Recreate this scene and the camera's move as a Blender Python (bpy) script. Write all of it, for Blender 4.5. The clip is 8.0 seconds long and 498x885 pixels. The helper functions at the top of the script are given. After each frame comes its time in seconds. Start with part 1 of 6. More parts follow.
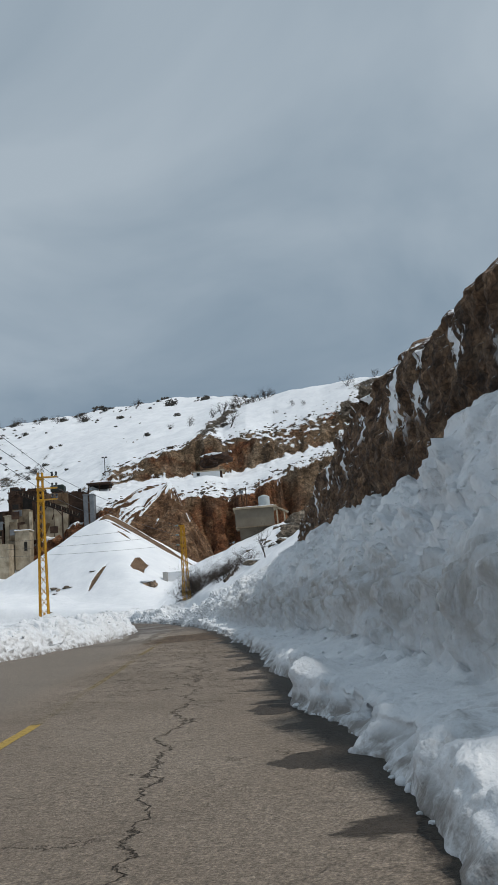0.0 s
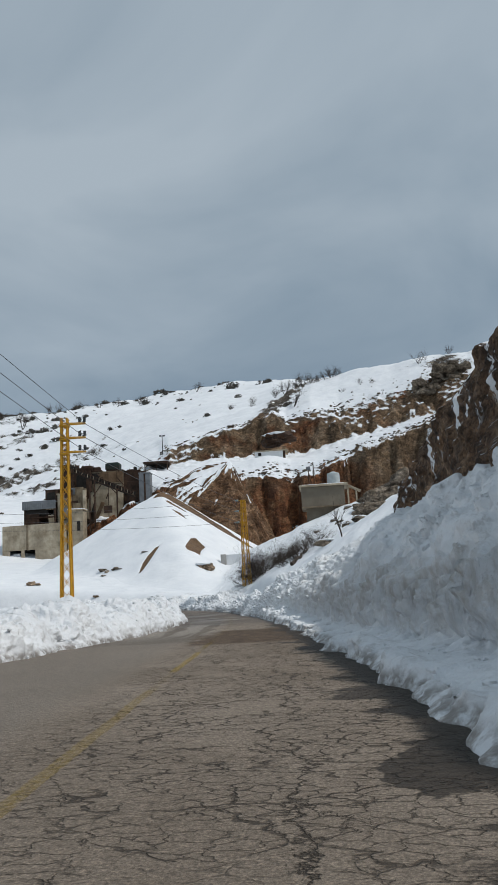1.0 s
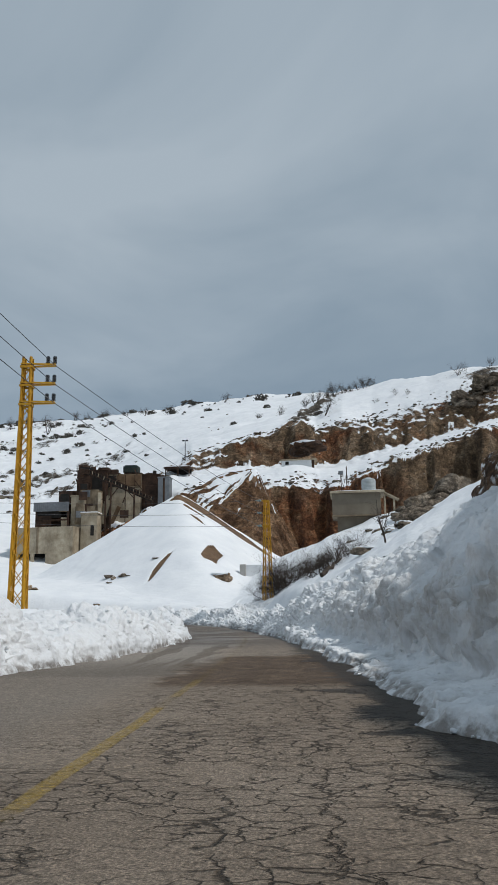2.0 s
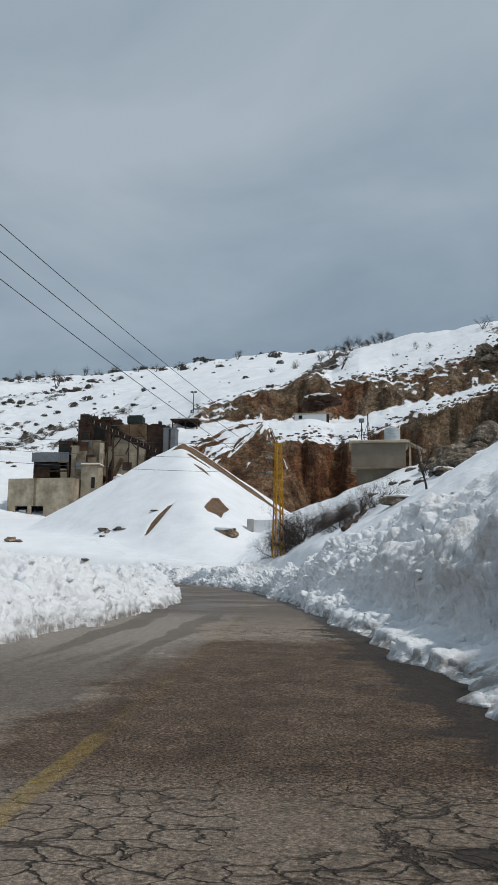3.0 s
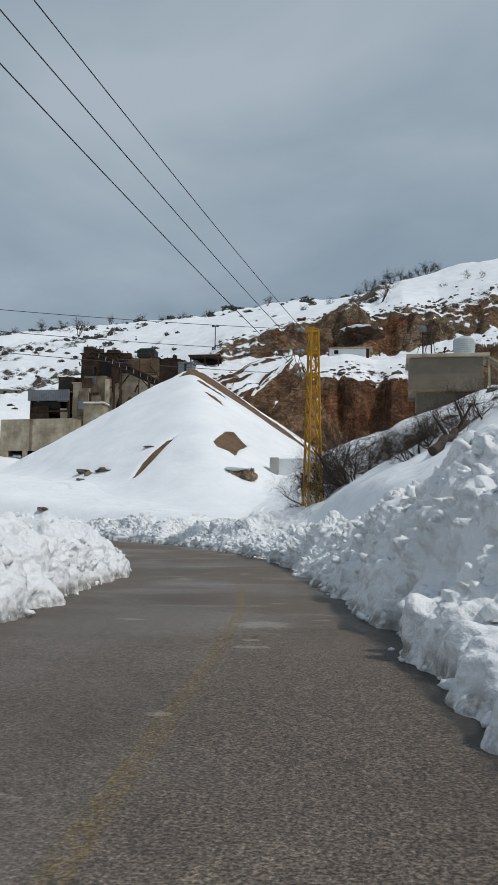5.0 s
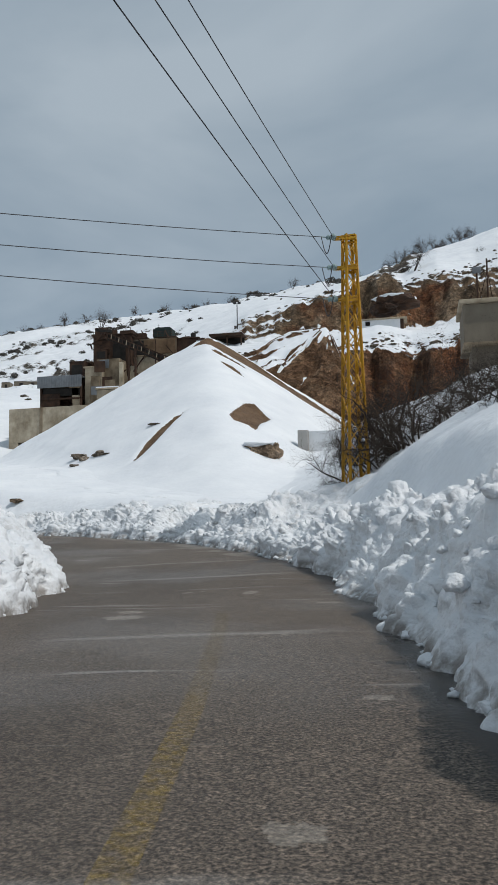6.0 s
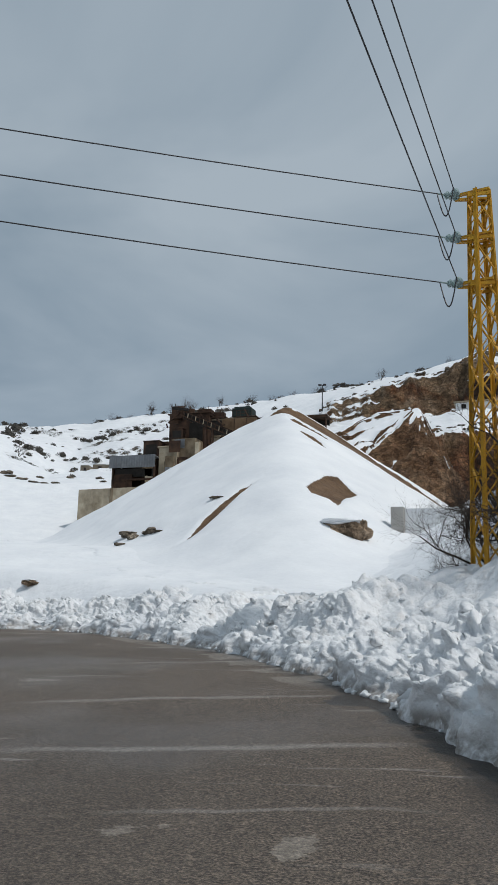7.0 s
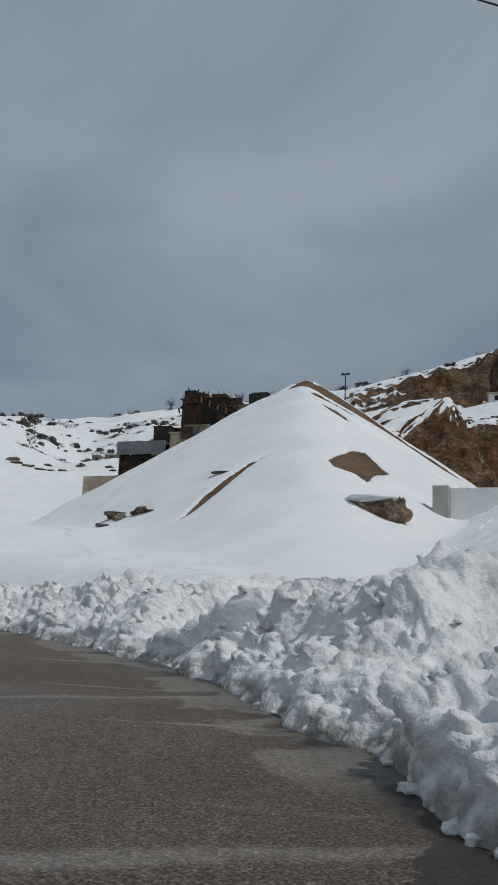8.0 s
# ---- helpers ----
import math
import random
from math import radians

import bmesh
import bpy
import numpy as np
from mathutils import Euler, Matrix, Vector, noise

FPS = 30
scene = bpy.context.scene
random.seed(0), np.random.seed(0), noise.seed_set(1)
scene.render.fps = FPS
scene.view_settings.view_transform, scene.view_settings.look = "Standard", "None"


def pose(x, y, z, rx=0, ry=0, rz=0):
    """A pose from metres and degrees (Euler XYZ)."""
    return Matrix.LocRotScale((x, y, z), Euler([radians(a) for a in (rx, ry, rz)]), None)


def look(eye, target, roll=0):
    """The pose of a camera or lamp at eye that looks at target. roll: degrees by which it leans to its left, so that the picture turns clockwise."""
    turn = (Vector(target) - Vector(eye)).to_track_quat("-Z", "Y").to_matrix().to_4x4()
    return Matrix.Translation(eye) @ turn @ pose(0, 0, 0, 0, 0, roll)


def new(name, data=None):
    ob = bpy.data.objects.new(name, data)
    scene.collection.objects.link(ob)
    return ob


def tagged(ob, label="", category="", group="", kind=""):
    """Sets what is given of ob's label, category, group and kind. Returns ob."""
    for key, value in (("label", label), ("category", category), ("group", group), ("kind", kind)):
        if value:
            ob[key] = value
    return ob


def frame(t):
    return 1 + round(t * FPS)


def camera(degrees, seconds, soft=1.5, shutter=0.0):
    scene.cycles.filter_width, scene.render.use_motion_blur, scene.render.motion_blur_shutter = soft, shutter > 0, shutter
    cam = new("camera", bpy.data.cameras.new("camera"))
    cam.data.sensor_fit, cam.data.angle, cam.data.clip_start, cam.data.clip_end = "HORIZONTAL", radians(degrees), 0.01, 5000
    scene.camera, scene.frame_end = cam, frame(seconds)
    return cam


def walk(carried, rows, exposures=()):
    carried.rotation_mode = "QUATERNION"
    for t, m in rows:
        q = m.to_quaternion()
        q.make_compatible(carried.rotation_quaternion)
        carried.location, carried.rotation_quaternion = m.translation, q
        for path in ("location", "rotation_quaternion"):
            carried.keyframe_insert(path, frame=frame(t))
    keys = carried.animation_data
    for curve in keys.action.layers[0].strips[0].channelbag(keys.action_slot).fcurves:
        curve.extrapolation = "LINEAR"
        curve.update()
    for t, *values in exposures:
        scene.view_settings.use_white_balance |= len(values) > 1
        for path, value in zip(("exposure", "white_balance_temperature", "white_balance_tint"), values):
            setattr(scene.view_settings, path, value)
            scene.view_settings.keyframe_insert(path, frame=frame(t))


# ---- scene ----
cam = camera(34.0, 8.0, soft=1.0)
PATH = [
    (0, (1.647, 1.517, 1.399), (1.63, 3.479, 1.787), -4.8),
    (0.5, (0.913, 7.925, 1.406), (0.789, 9.886, 1.783), -5.6),
    (1, (0.283, 13.617, 1.394), (0.116, 15.576, 1.764), -3.3),
    (1.5, (-0.201, 19.417, 1.334), (-0.42, 21.363, 1.741), -2.7),
    (1.7, (-0.384, 21.631, 1.274), (-0.607, 23.574, 1.694), -2.0),
    (2.8, (-1.587, 32.747, 1.14), (-1.849, 34.7, 1.485), 0.9),
    (3, (-1.769, 34.865, 1.157), (-2.032, 36.821, 1.477), 0.5),
    (3.5, (-2.278, 40.392, 1.172), (-2.544, 42.352, 1.466), -0.4),
    (4, (-2.912, 45.987, 1.137), (-3.235, 47.939, 1.433), 0.1),
    (4.2, (-3.13, 48.164, 1.168), (-3.47, 50.113, 1.458), 0.2),
    (5.3, (-4.399, 59.79, 1.216), (-4.736, 61.752, 1.411), 1.0),
    (5.5, (-4.648, 62.074, 1.183), (-5.035, 64.027, 1.381), -1.0),
    (6, (-5.418, 67.402, 1.151), (-5.833, 69.349, 1.34), -1.0),
    (6.5, (-6.345, 72.509, 1.197), (-6.861, 74.411, 1.535), -0.3),
    (7, (-7.243, 77.059, 1.216), (-7.851, 78.918, 1.631), 1.1),
    (7.5, (-8.196, 81.196, 1.258), (-8.825, 83.036, 1.724), 0.4),
    (8, (-9.312, 84.992, 1.215), (-9.967, 86.836, 1.628), 2.7),
]
walk(cam, [(t, look(eye, target, roll)) for t, eye, target, roll in PATH], exposures=((0.0, 0.0), (6.5, 0.0), (7.4, -0.18), (8.0, -0.42)))


# ---- light ----
SUN_AZ, SUN_EL = 107.0, 53.5          # degrees clockwise from +y, degrees up
world = bpy.data.worlds.new("World")
scene.world = world
world.use_nodes = True
wn, wl = world.node_tree.nodes, world.node_tree.links
wn.clear()
w_out = wn.new("ShaderNodeOutputWorld")
w_bg = wn.new("ShaderNodeBackground")
w_sky = wn.new("ShaderNodeTexSky")
w_sky.sky_type = "NISHITA"
w_sky.sun_disc = False
w_sky.sun_elevation = radians(SUN_EL)
w_sky.sun_rotation = radians(SUN_AZ)
w_sky.altitude = 1400
w_co = wn.new("ShaderNodeTexCoord")
w_sep = wn.new("ShaderNodeSeparateXYZ")
wl.new(w_co.outputs["Generated"], w_sep.inputs[0])
# clouds: the view direction laid on a high flat layer
w_add = wn.new("ShaderNodeMath"); w_add.operation = "ADD"; w_add.inputs[1].default_value = 0.22
wl.new(w_sep.outputs[2], w_add.inputs[0])
w_max = wn.new("ShaderNodeMath"); w_max.operation = "MAXIMUM"; w_max.inputs[1].default_value = 0.08
wl.new(w_add.outputs[0], w_max.inputs[0])
w_div = wn.new("ShaderNodeVectorMath"); w_div.operation = "DIVIDE"
w_cmb = wn.new("ShaderNodeCombineXYZ")
for i in range(3):
    wl.new(w_max.outputs[0], w_cmb.inputs[i])
wl.new(w_co.outputs["Generated"], w_div.inputs[0])
wl.new(w_cmb.outputs[0], w_div.inputs[1])
w_noise = wn.new("ShaderNodeTexNoise")
w_noise.inputs["Scale"].default_value = 1.5
w_noise.inputs["Detail"].default_value = 5
w_noise.inputs["Roughness"].default_value = 0.5
w_noise.inputs["Distortion"].default_value = 0.4
wl.new(w_div.outputs[0], w_noise.inputs["Vector"])
w_ramp = wn.new("ShaderNodeValToRGB")
w_ramp.color_ramp.elements[0].position = 0.30
w_ramp.color_ramp.elements[0].color = (0.225, 0.30, 0.37, 1)
w_ramp.color_ramp.elements[1].position = 0.68
w_ramp.color_ramp.elements[1].color = (0.405, 0.475, 0.535, 1)
wl.new(w_noise.outputs["Fac"], w_ramp.inputs[0])
# the cloud sheet thickens to blue-grey over the hills
w_hz = wn.new("ShaderNodeMapRange")
w_hz.inputs["From Min"].default_value = 0.10
w_hz.inputs["From Max"].default_value = 0.42
w_hz.inputs["To Min"].default_value = 0.72
w_hz.inputs["To Max"].default_value = 1.0
wl.new(w_sep.outputs[2], w_hz.inputs["Value"])
w_mul = wn.new("ShaderNodeMix"); w_mul.data_type = "RGBA"; w_mul.blend_type = "MULTIPLY"
w_mul.inputs[0].default_value = 1.0
w_gain = wn.new("ShaderNodeCombineColor")
wl.new(w_hz.outputs[0], w_gain.inputs[0])
w_g2 = wn.new("ShaderNodeMath"); w_g2.operation = "POWER"; w_g2.inputs[1].default_value = 0.8
wl.new(w_hz.outputs[0], w_g2.inputs[0])
wl.new(w_g2.outputs[0], w_gain.inputs[1])
w_g3 = wn.new("ShaderNodeMath"); w_g3.operation = "POWER"; w_g3.inputs[1].default_value = 0.6
wl.new(w_hz.outputs[0], w_g3.inputs[0])
wl.new(w_g3.outputs[0], w_gain.inputs[2])
wl.new(w_ramp.outputs[0], w_mul.inputs[6])
wl.new(w_gain.outputs[0], w_mul.inputs[7])
w_skg = wn.new("ShaderNodeVectorMath"); w_skg.operation = "SCALE"; w_skg.inputs[3].default_value = 0.10
wl.new(w_sky.outputs[0], w_skg.inputs[0])
w_mix = wn.new("ShaderNodeMix"); w_mix.data_type = "RGBA"
w_mix.inputs[0].default_value = 0.93
wl.new(w_skg.outputs[0], w_mix.inputs[6])
wl.new(w_mul.outputs[2], w_mix.inputs[7])
wl.new(w_mix.outputs[2], w_bg.inputs[0])
w_bg.inputs[1].default_value = 1.0
wl.new(w_bg.outputs[0], w_out.inputs[0])

sun = new("sun", bpy.data.lights.new("sun", "SUN"))
sun.data.energy = 2.2
sun.data.angle = radians(2.0)
sun.data.color = (1.0, 0.965, 0.92)
_d = Vector((math.sin(radians(SUN_AZ)) * math.cos(radians(SUN_EL)), math.cos(radians(SUN_AZ)) * math.cos(radians(SUN_EL)), math.sin(radians(SUN_EL))))
sun.matrix_world = look(_d * 300, (0, 0, 0))

# ---- materials ----
class Mat:
    """A node material with short words for the nodes it needs."""

    def __init__(self, name):
        self.m = bpy.data.materials.new(name)
        self.m.use_nodes = True
        self.n, self.l = self.m.node_tree.nodes, self.m.node_tree.links
        self.b = self.n["Principled BSDF"]
        self.co = self.n.new("ShaderNodeNewGeometry").outputs["Position"]

    def set(self, key, v):
        if isinstance(v, bpy.types.NodeSocket):
            self.l.new(v, self.b.inputs[key])
        else:
            self.b.inputs[key].default_value = v

    def local(self):
        self.co = self.n.new("ShaderNodeTexCoord").outputs["Object"]

    def scaled(self, sx, sy, sz):
        k = self.n.new("ShaderNodeVectorMath")
        k.operation = "MULTIPLY"
        self.l.new(self.co, k.inputs[0])
        k.inputs[1].default_value = (sx, sy, sz)
        return k.outputs[0]

    def noise(self, scale, detail=4, rough=0.55, vec=None, dist=0.0):
        k = self.n.new("ShaderNodeTexNoise")
        k.inputs["Scale"].default_value, k.inputs["Detail"].default_value = scale, detail
        k.inputs["Roughness"].default_value, k.inputs["Distortion"].default_value = rough, dist
        self.l.new(vec or self.co, k.inputs["Vector"])
        return k.outputs["Fac"]

    def warp(self, scale, amount, vec=None):
        k = self.n.new("ShaderNodeTexNoise")
        k.inputs["Scale"].default_value, k.inputs["Detail"].default_value = scale, 3
        self.l.new(vec or self.co, k.inputs["Vector"])
        a = self.n.new("ShaderNodeVectorMath")
        a.operation = "MULTIPLY_ADD"
        self.l.new(k.outputs["Color"], a.inputs[0])
        a.inputs[1].default_value = (amount,) * 3
        self.l.new(vec or self.co, a.inputs[2])
        return a.outputs[0]

    def voronoi(self, scale, feature="F1", vec=None):
        k = self.n.new("ShaderNodeTexVoronoi")
        k.feature = feature
        k.inputs["Scale"].default_value = scale
        self.l.new(vec or self.co, k.inputs["Vector"])
        return k.outputs["Distance"]

    def cells(self, scale, vec=None):
        """One random value for each cell."""
        k = self.n.new("ShaderNodeTexVoronoi")
        k.inputs["Scale"].default_value = scale
        self.l.new(vec or self.co, k.inputs["Vector"])
        q = self.n.new("ShaderNodeSeparateColor")
        self.l.new(k.outputs["Color"], q.inputs[0])
        return q.outputs[0]

    def ramp(self, fac, stops):
        k = self.n.new("ShaderNodeValToRGB")
        e = k.color_ramp.elements
        while len(e) < len(stops):
            e.new(0.5)
        for q, (p, c) in zip(e, stops):
            q.position = p
            q.color = (*c, 1) if isinstance(c, tuple) else (c, c, c, 1)
        self.l.new(fac, k.inputs[0])
        return k.outputs[0]

    def math(self, op, a, b=0.0, c=None, clamp=False):
        k = self.n.new("ShaderNodeMath")
        k.operation, k.use_clamp = op, clamp
        for i, v in enumerate((a, b, c)):
            if v is None:
                continue
            if isinstance(v, bpy.types.NodeSocket):
                self.l.new(v, k.inputs[i])
            else:
                k.inputs[i].default_value = v
        return k.outputs[0]

    def step(self, v, a, b):
        k = self.n.new("ShaderNodeMapRange")
        k.interpolation_type = "SMOOTHSTEP"
        k.inputs["From Min"].default_value, k.inputs["From Max"].default_value = a, b
        self.l.new(v, k.inputs["Value"])
        return k.outputs[0]

    def mix(self, fac, a, b, blend="MIX"):
        k = self.n.new("ShaderNodeMix")
        k.data_type, k.blend_type = "RGBA", blend
        for i, v in ((0, fac), (6, a), (7, b)):
            if isinstance(v, bpy.types.NodeSocket):
                self.l.new(v, k.inputs[i])
            elif isinstance(v, tuple):
                k.inputs[i].default_value = (*v, 1)
            else:
                k.inputs[i].default_value = v
        return k.outputs[2]

    def bump(self, height, dist, strength=1.0, under=None):
        k = self.n.new("ShaderNodeBump")
        k.inputs["Distance"].default_value, k.inputs["Strength"].default_value = dist, strength
        self.l.new(height, k.inputs["Height"])
        if under:
            self.l.new(under, k.inputs["Normal"])
        self.l.new(k.outputs[0], self.b.inputs["Normal"])
        return k.outputs[0]

    def attr(self, name):
        k = self.n.new("ShaderNodeAttribute")
        k.attribute_name = name
        return k.outputs["Fac"]

    def axis(self, i, vec=None):
        k = self.n.new("ShaderNodeSeparateXYZ")
        self.l.new(vec or self.co, k.inputs[0])
        return k.outputs[i]

    def vec(self, x, y, z=0.0):
        k = self.n.new("ShaderNodeCombineXYZ")
        for i, v in enumerate((x, y, z)):
            if isinstance(v, bpy.types.NodeSocket):
                self.l.new(v, k.inputs[i])
            else:
                k.inputs[i].default_value = v
        return k.outputs[0]

    def up(self):
        k = self.n.new("ShaderNodeNewGeometry")
        s = self.n.new("ShaderNodeSeparateXYZ")
        self.l.new(k.outputs["Normal"], s.inputs[0])
        return s.outputs[2]

    def random(self):
        return self.n.new("ShaderNodeObjectInfo").outputs["Random"]


def snow_colour(m):
    big = m.noise(0.35, 3)
    fine = m.noise(6.0, 4)
    a = m.ramp(big, [(0.3, (0.745, 0.77, 0.80)), (0.7, (0.83, 0.85, 0.868))])
    return m.mix(0.10, a, m.ramp(fine, [(0.3, (0.62, 0.62, 0.62)), (0.7, (1, 1, 1))]), "MULTIPLY")


def rock_colour(m, dark, mid, light, scale=1.0):
    v = m.noise(0.55 * scale, 6, 0.62, vec=m.warp(0.3 * scale, 1.2 / scale))
    w = m.noise(3.5 * scale, 5, 0.6)
    c = m.ramp(v, [(0.30, dark), (0.50, mid), (0.70, light)])
    return m.mix(0.6, c, m.ramp(w, [(0.32, (0.42, 0.40, 0.38)), (0.66, (1.15, 1.12, 1.1))]), "MULTIPLY")


def broken(m, c, scale=1.0):
    """Breaks a rock colour up into blocks of differing tone, with joints, stains and pale chips."""
    v = m.warp(4.0 * scale, 0.16 / scale, vec=m.warp(0.9 * scale, 0.55 / scale, vec=m.scaled(1.0, 1.0, 1.5)))
    tone = m.ramp(m.cells(1.5 * scale, vec=v), [(0.0, (0.52, 0.50, 0.48)), (0.5, (0.95, 0.94, 0.92)), (1.0, (1.45, 1.42, 1.38))])
    tone2 = m.ramp(m.cells(4.2 * scale, vec=v), [(0.0, (0.70, 0.69, 0.68)), (1.0, (1.30, 1.28, 1.25))])
    joint = m.ramp(m.voronoi(1.5 * scale, "DISTANCE_TO_EDGE", vec=v), [(0.0, 0.30), (0.07, 1.0)])
    stain = m.ramp(m.noise(0.45 * scale, 6, 0.70, vec=m.scaled(1.0, 1.0, 0.30)), [(0.36, (0.42, 0.40, 0.38)), (0.52, (1.0, 0.99, 0.97)), (0.66, (1.40, 1.38, 1.34))])
    chips = m.ramp(m.noise(5.0 * scale, 6, 0.75), [(0.34, (0.45, 0.43, 0.41)), (0.52, (1.0, 1.0, 1.0)), (0.66, (1.55, 1.50, 1.45))])
    c = m.mix(0.75, c, tone, "MULTIPLY")
    c = m.mix(0.75, c, tone2, "MULTIPLY")
    c = m.mix(0.60, c, joint, "MULTIPLY")
    c = m.mix(0.70, c, stain, "MULTIPLY")
    return m.mix(0.70, c, chips, "MULTIPLY")


def mat_snow():
    m = Mat("fresh_snow")
    m.set("Base Color", snow_colour(m))
    m.set("Roughness", 0.62)
    m.set("Specular IOR Level", 0.25)
    h = m.math("ADD", m.math("MULTIPLY", m.noise(0.9, 4), 3.0), m.noise(7.0, 4))
    m.bump(h, 0.05, 0.6)
    return m.m


def mat_bank_snow():
    """Ploughed snow: lumpy, with grey grit thrown on it from the road."""
    m = Mat("ploughed_snow")
    grit = m.math("MULTIPLY", m.step(m.noise(2.6, 7, 0.75), 0.50, 0.64), m.step(m.noise(0.5, 4), 0.40, 0.60))
    speck = m.step(m.noise(30.0, 3, 0.7), 0.66, 0.74)
    c = m.mix(0.08, snow_colour(m), (0.46, 0.43, 0.39))
    c = m.mix(m.math("MULTIPLY", grit, 0.42), c, (0.34, 0.32, 0.30))
    foot = m.math("MULTIPLY", m.step(m.attr("grime"), 0.15, 0.95), m.step(m.noise(3.0, 5, 0.65), 0.36, 0.60))
    c = m.mix(m.math("MULTIPLY", foot, 0.85), c, (0.17, 0.145, 0.12))
    c = m.mix(m.math("MULTIPLY", speck, 0.3), c, (0.25, 0.22, 0.19))
    # wall band: brown dirt, plus shade of the rib hollows put into the colour
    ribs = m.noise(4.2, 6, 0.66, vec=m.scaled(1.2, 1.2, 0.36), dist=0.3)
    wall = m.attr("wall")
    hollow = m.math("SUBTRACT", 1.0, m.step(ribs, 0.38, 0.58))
    dirt_and_shade = m.math("MULTIPLY", wall, m.math("MULTIPLY_ADD", hollow, 0.62, m.math("MULTIPLY", m.step(m.noise(1.1, 4), 0.35, 0.65), 0.38)))
    c = m.mix(m.math("MULTIPLY", dirt_and_shade, 0.62), c, (0.36, 0.31, 0.25))
    m.set("Base Color", c)
    m.set("Roughness", 0.55)
    m.set("Specular IOR Level", 0.3)
    h = m.math("ADD", m.math("MULTIPLY", m.noise(2.6, 5, 0.55), 2.4), m.math("ADD", m.math("MULTIPLY", m.noise(8.0, 4, 0.6), 0.30), m.math("MULTIPLY", m.noise(26.0, 3, 0.6), 0.025)))
    h = m.math("MULTIPLY_ADD", m.math("MULTIPLY", ribs, wall), 2.5, h)
    m.bump(h, 0.08, 0.8)
    return m.m


def mat_ground():
    """Snowfields, with bare rock where the hillside stands steep or stony."""
    m = Mat("snowy_hillside")
    rough = m.noise(0.12, 6, 0.65)
    fine = m.noise(0.9, 6, 0.68)
    stony = m.attr("stony")
    steep = m.math("SUBTRACT", 1.0, m.up())
    k = m.math("ADD", steep, m.math("MULTIPLY", m.math("SUBTRACT", rough, 0.5), 0.30))
    k = m.math("ADD", k, m.math("MULTIPLY", m.math("SUBTRACT", fine, 0.5), 0.55))
    k = m.math("ADD", k, m.math("MULTIPLY", stony, 0.30))
    k = m.math("ADD", k, m.math("MULTIPLY", m.math("SUBTRACT", m.noise(3.2, 5, 0.75), 0.5), 0.30))
    rock = m.step(k, 0.30, 0.34)
    red = rock_colour(m, (0.12, 0.044, 0.020), (0.29, 0.125, 0.058), (0.46, 0.27, 0.15), 0.55)
    tan = rock_colour(m, (0.11, 0.076, 0.047), (0.32, 0.225, 0.142), (0.50, 0.40, 0.30), 0.5)
    c = m.mix(m.math("MAXIMUM", m.step(m.noise(0.045, 3), 0.50, 0.66), m.math("MULTIPLY", m.step(m.axis(1), 207.0, 216.0), m.step(m.noise(0.10, 4), 0.34, 0.50))), red, tan)
    grey = rock_colour(m, (0.08, 0.07, 0.058), (0.22, 0.195, 0.165), (0.42, 0.39, 0.345), 0.5)
    c = m.mix(m.step(m.axis(1), 231.0, 240.0), c, grey)
    c = broken(m, c, 0.8)
    m.set("Base Color", m.mix(rock, snow_colour(m), c))
    m.set("Roughness", 0.75)
    m.set("Specular IOR Level", 0.2)
    cliff = m.math("MULTIPLY", m.math("ADD", m.noise(0.5, 8, 0.7, vec=m.scaled(1, 1, 0.6)), m.math("MULTIPLY", m.noise(1.9, 8, 0.78, vec=m.scaled(1, 1, 0.6)), 0.5)), rock)
    m.bump(m.math("ADD", m.math("MULTIPLY", cliff, 7.0), m.math("MULTIPLY", m.noise(0.8, 4), 0.35)), 0.5, 1.0)
    return m.m


def mat_cliff():
    m = Mat("wet_brown_limestone")
    k = m.math("ADD", m.up(), m.math("MULTIPLY", m.math("SUBTRACT", m.noise(1.1, 5, 0.6), 0.5), 0.5))
    drape = m.math("MULTIPLY", m.step(m.noise(0.85, 6, 0.62, vec=m.scaled(1.2, 1.2, 0.55)), 0.555, 0.585), m.step(m.math("ADD", m.attr("rise"), m.math("MULTIPLY", m.noise(0.5, 4), 0.62)), 1.00, 1.10))
    snowy = m.math("MAXIMUM", m.step(k, 0.74, 0.82), drape)
    c = rock_colour(m, (0.065, 0.040, 0.025), (0.20, 0.128, 0.080), (0.40, 0.29, 0.20), 2.4)
    c = broken(m, c, 1.5)
    streak = m.noise(1.0, 5, 0.6, vec=m.scaled(1.6, 1.6, 0.22))
    c = m.mix(0.55, c, m.ramp(streak, [(0.35, (0.35, 0.33, 0.33)), (0.62, (1.1, 1.02, 0.95))]), "MULTIPLY")
    m.set("Base Color", m.mix(snowy, c, snow_colour(m)))
    m.set("Roughness", 0.7)
    m.set("Specular IOR Level", 0.3)
    m.bump(m.math("ADD", m.math("MULTIPLY_ADD", snowy, 0.5, m.math("MULTIPLY", m.noise(2.6, 8, 0.72, vec=m.scaled(1, 1, 0.6)), m.math("SUBTRACT", 1.3, snowy))), m.math("MULTIPLY", m.voronoi(2.4, vec=m.warp(1.6, 0.8)), 0.25)), 0.30, 1.0)
    return m.m


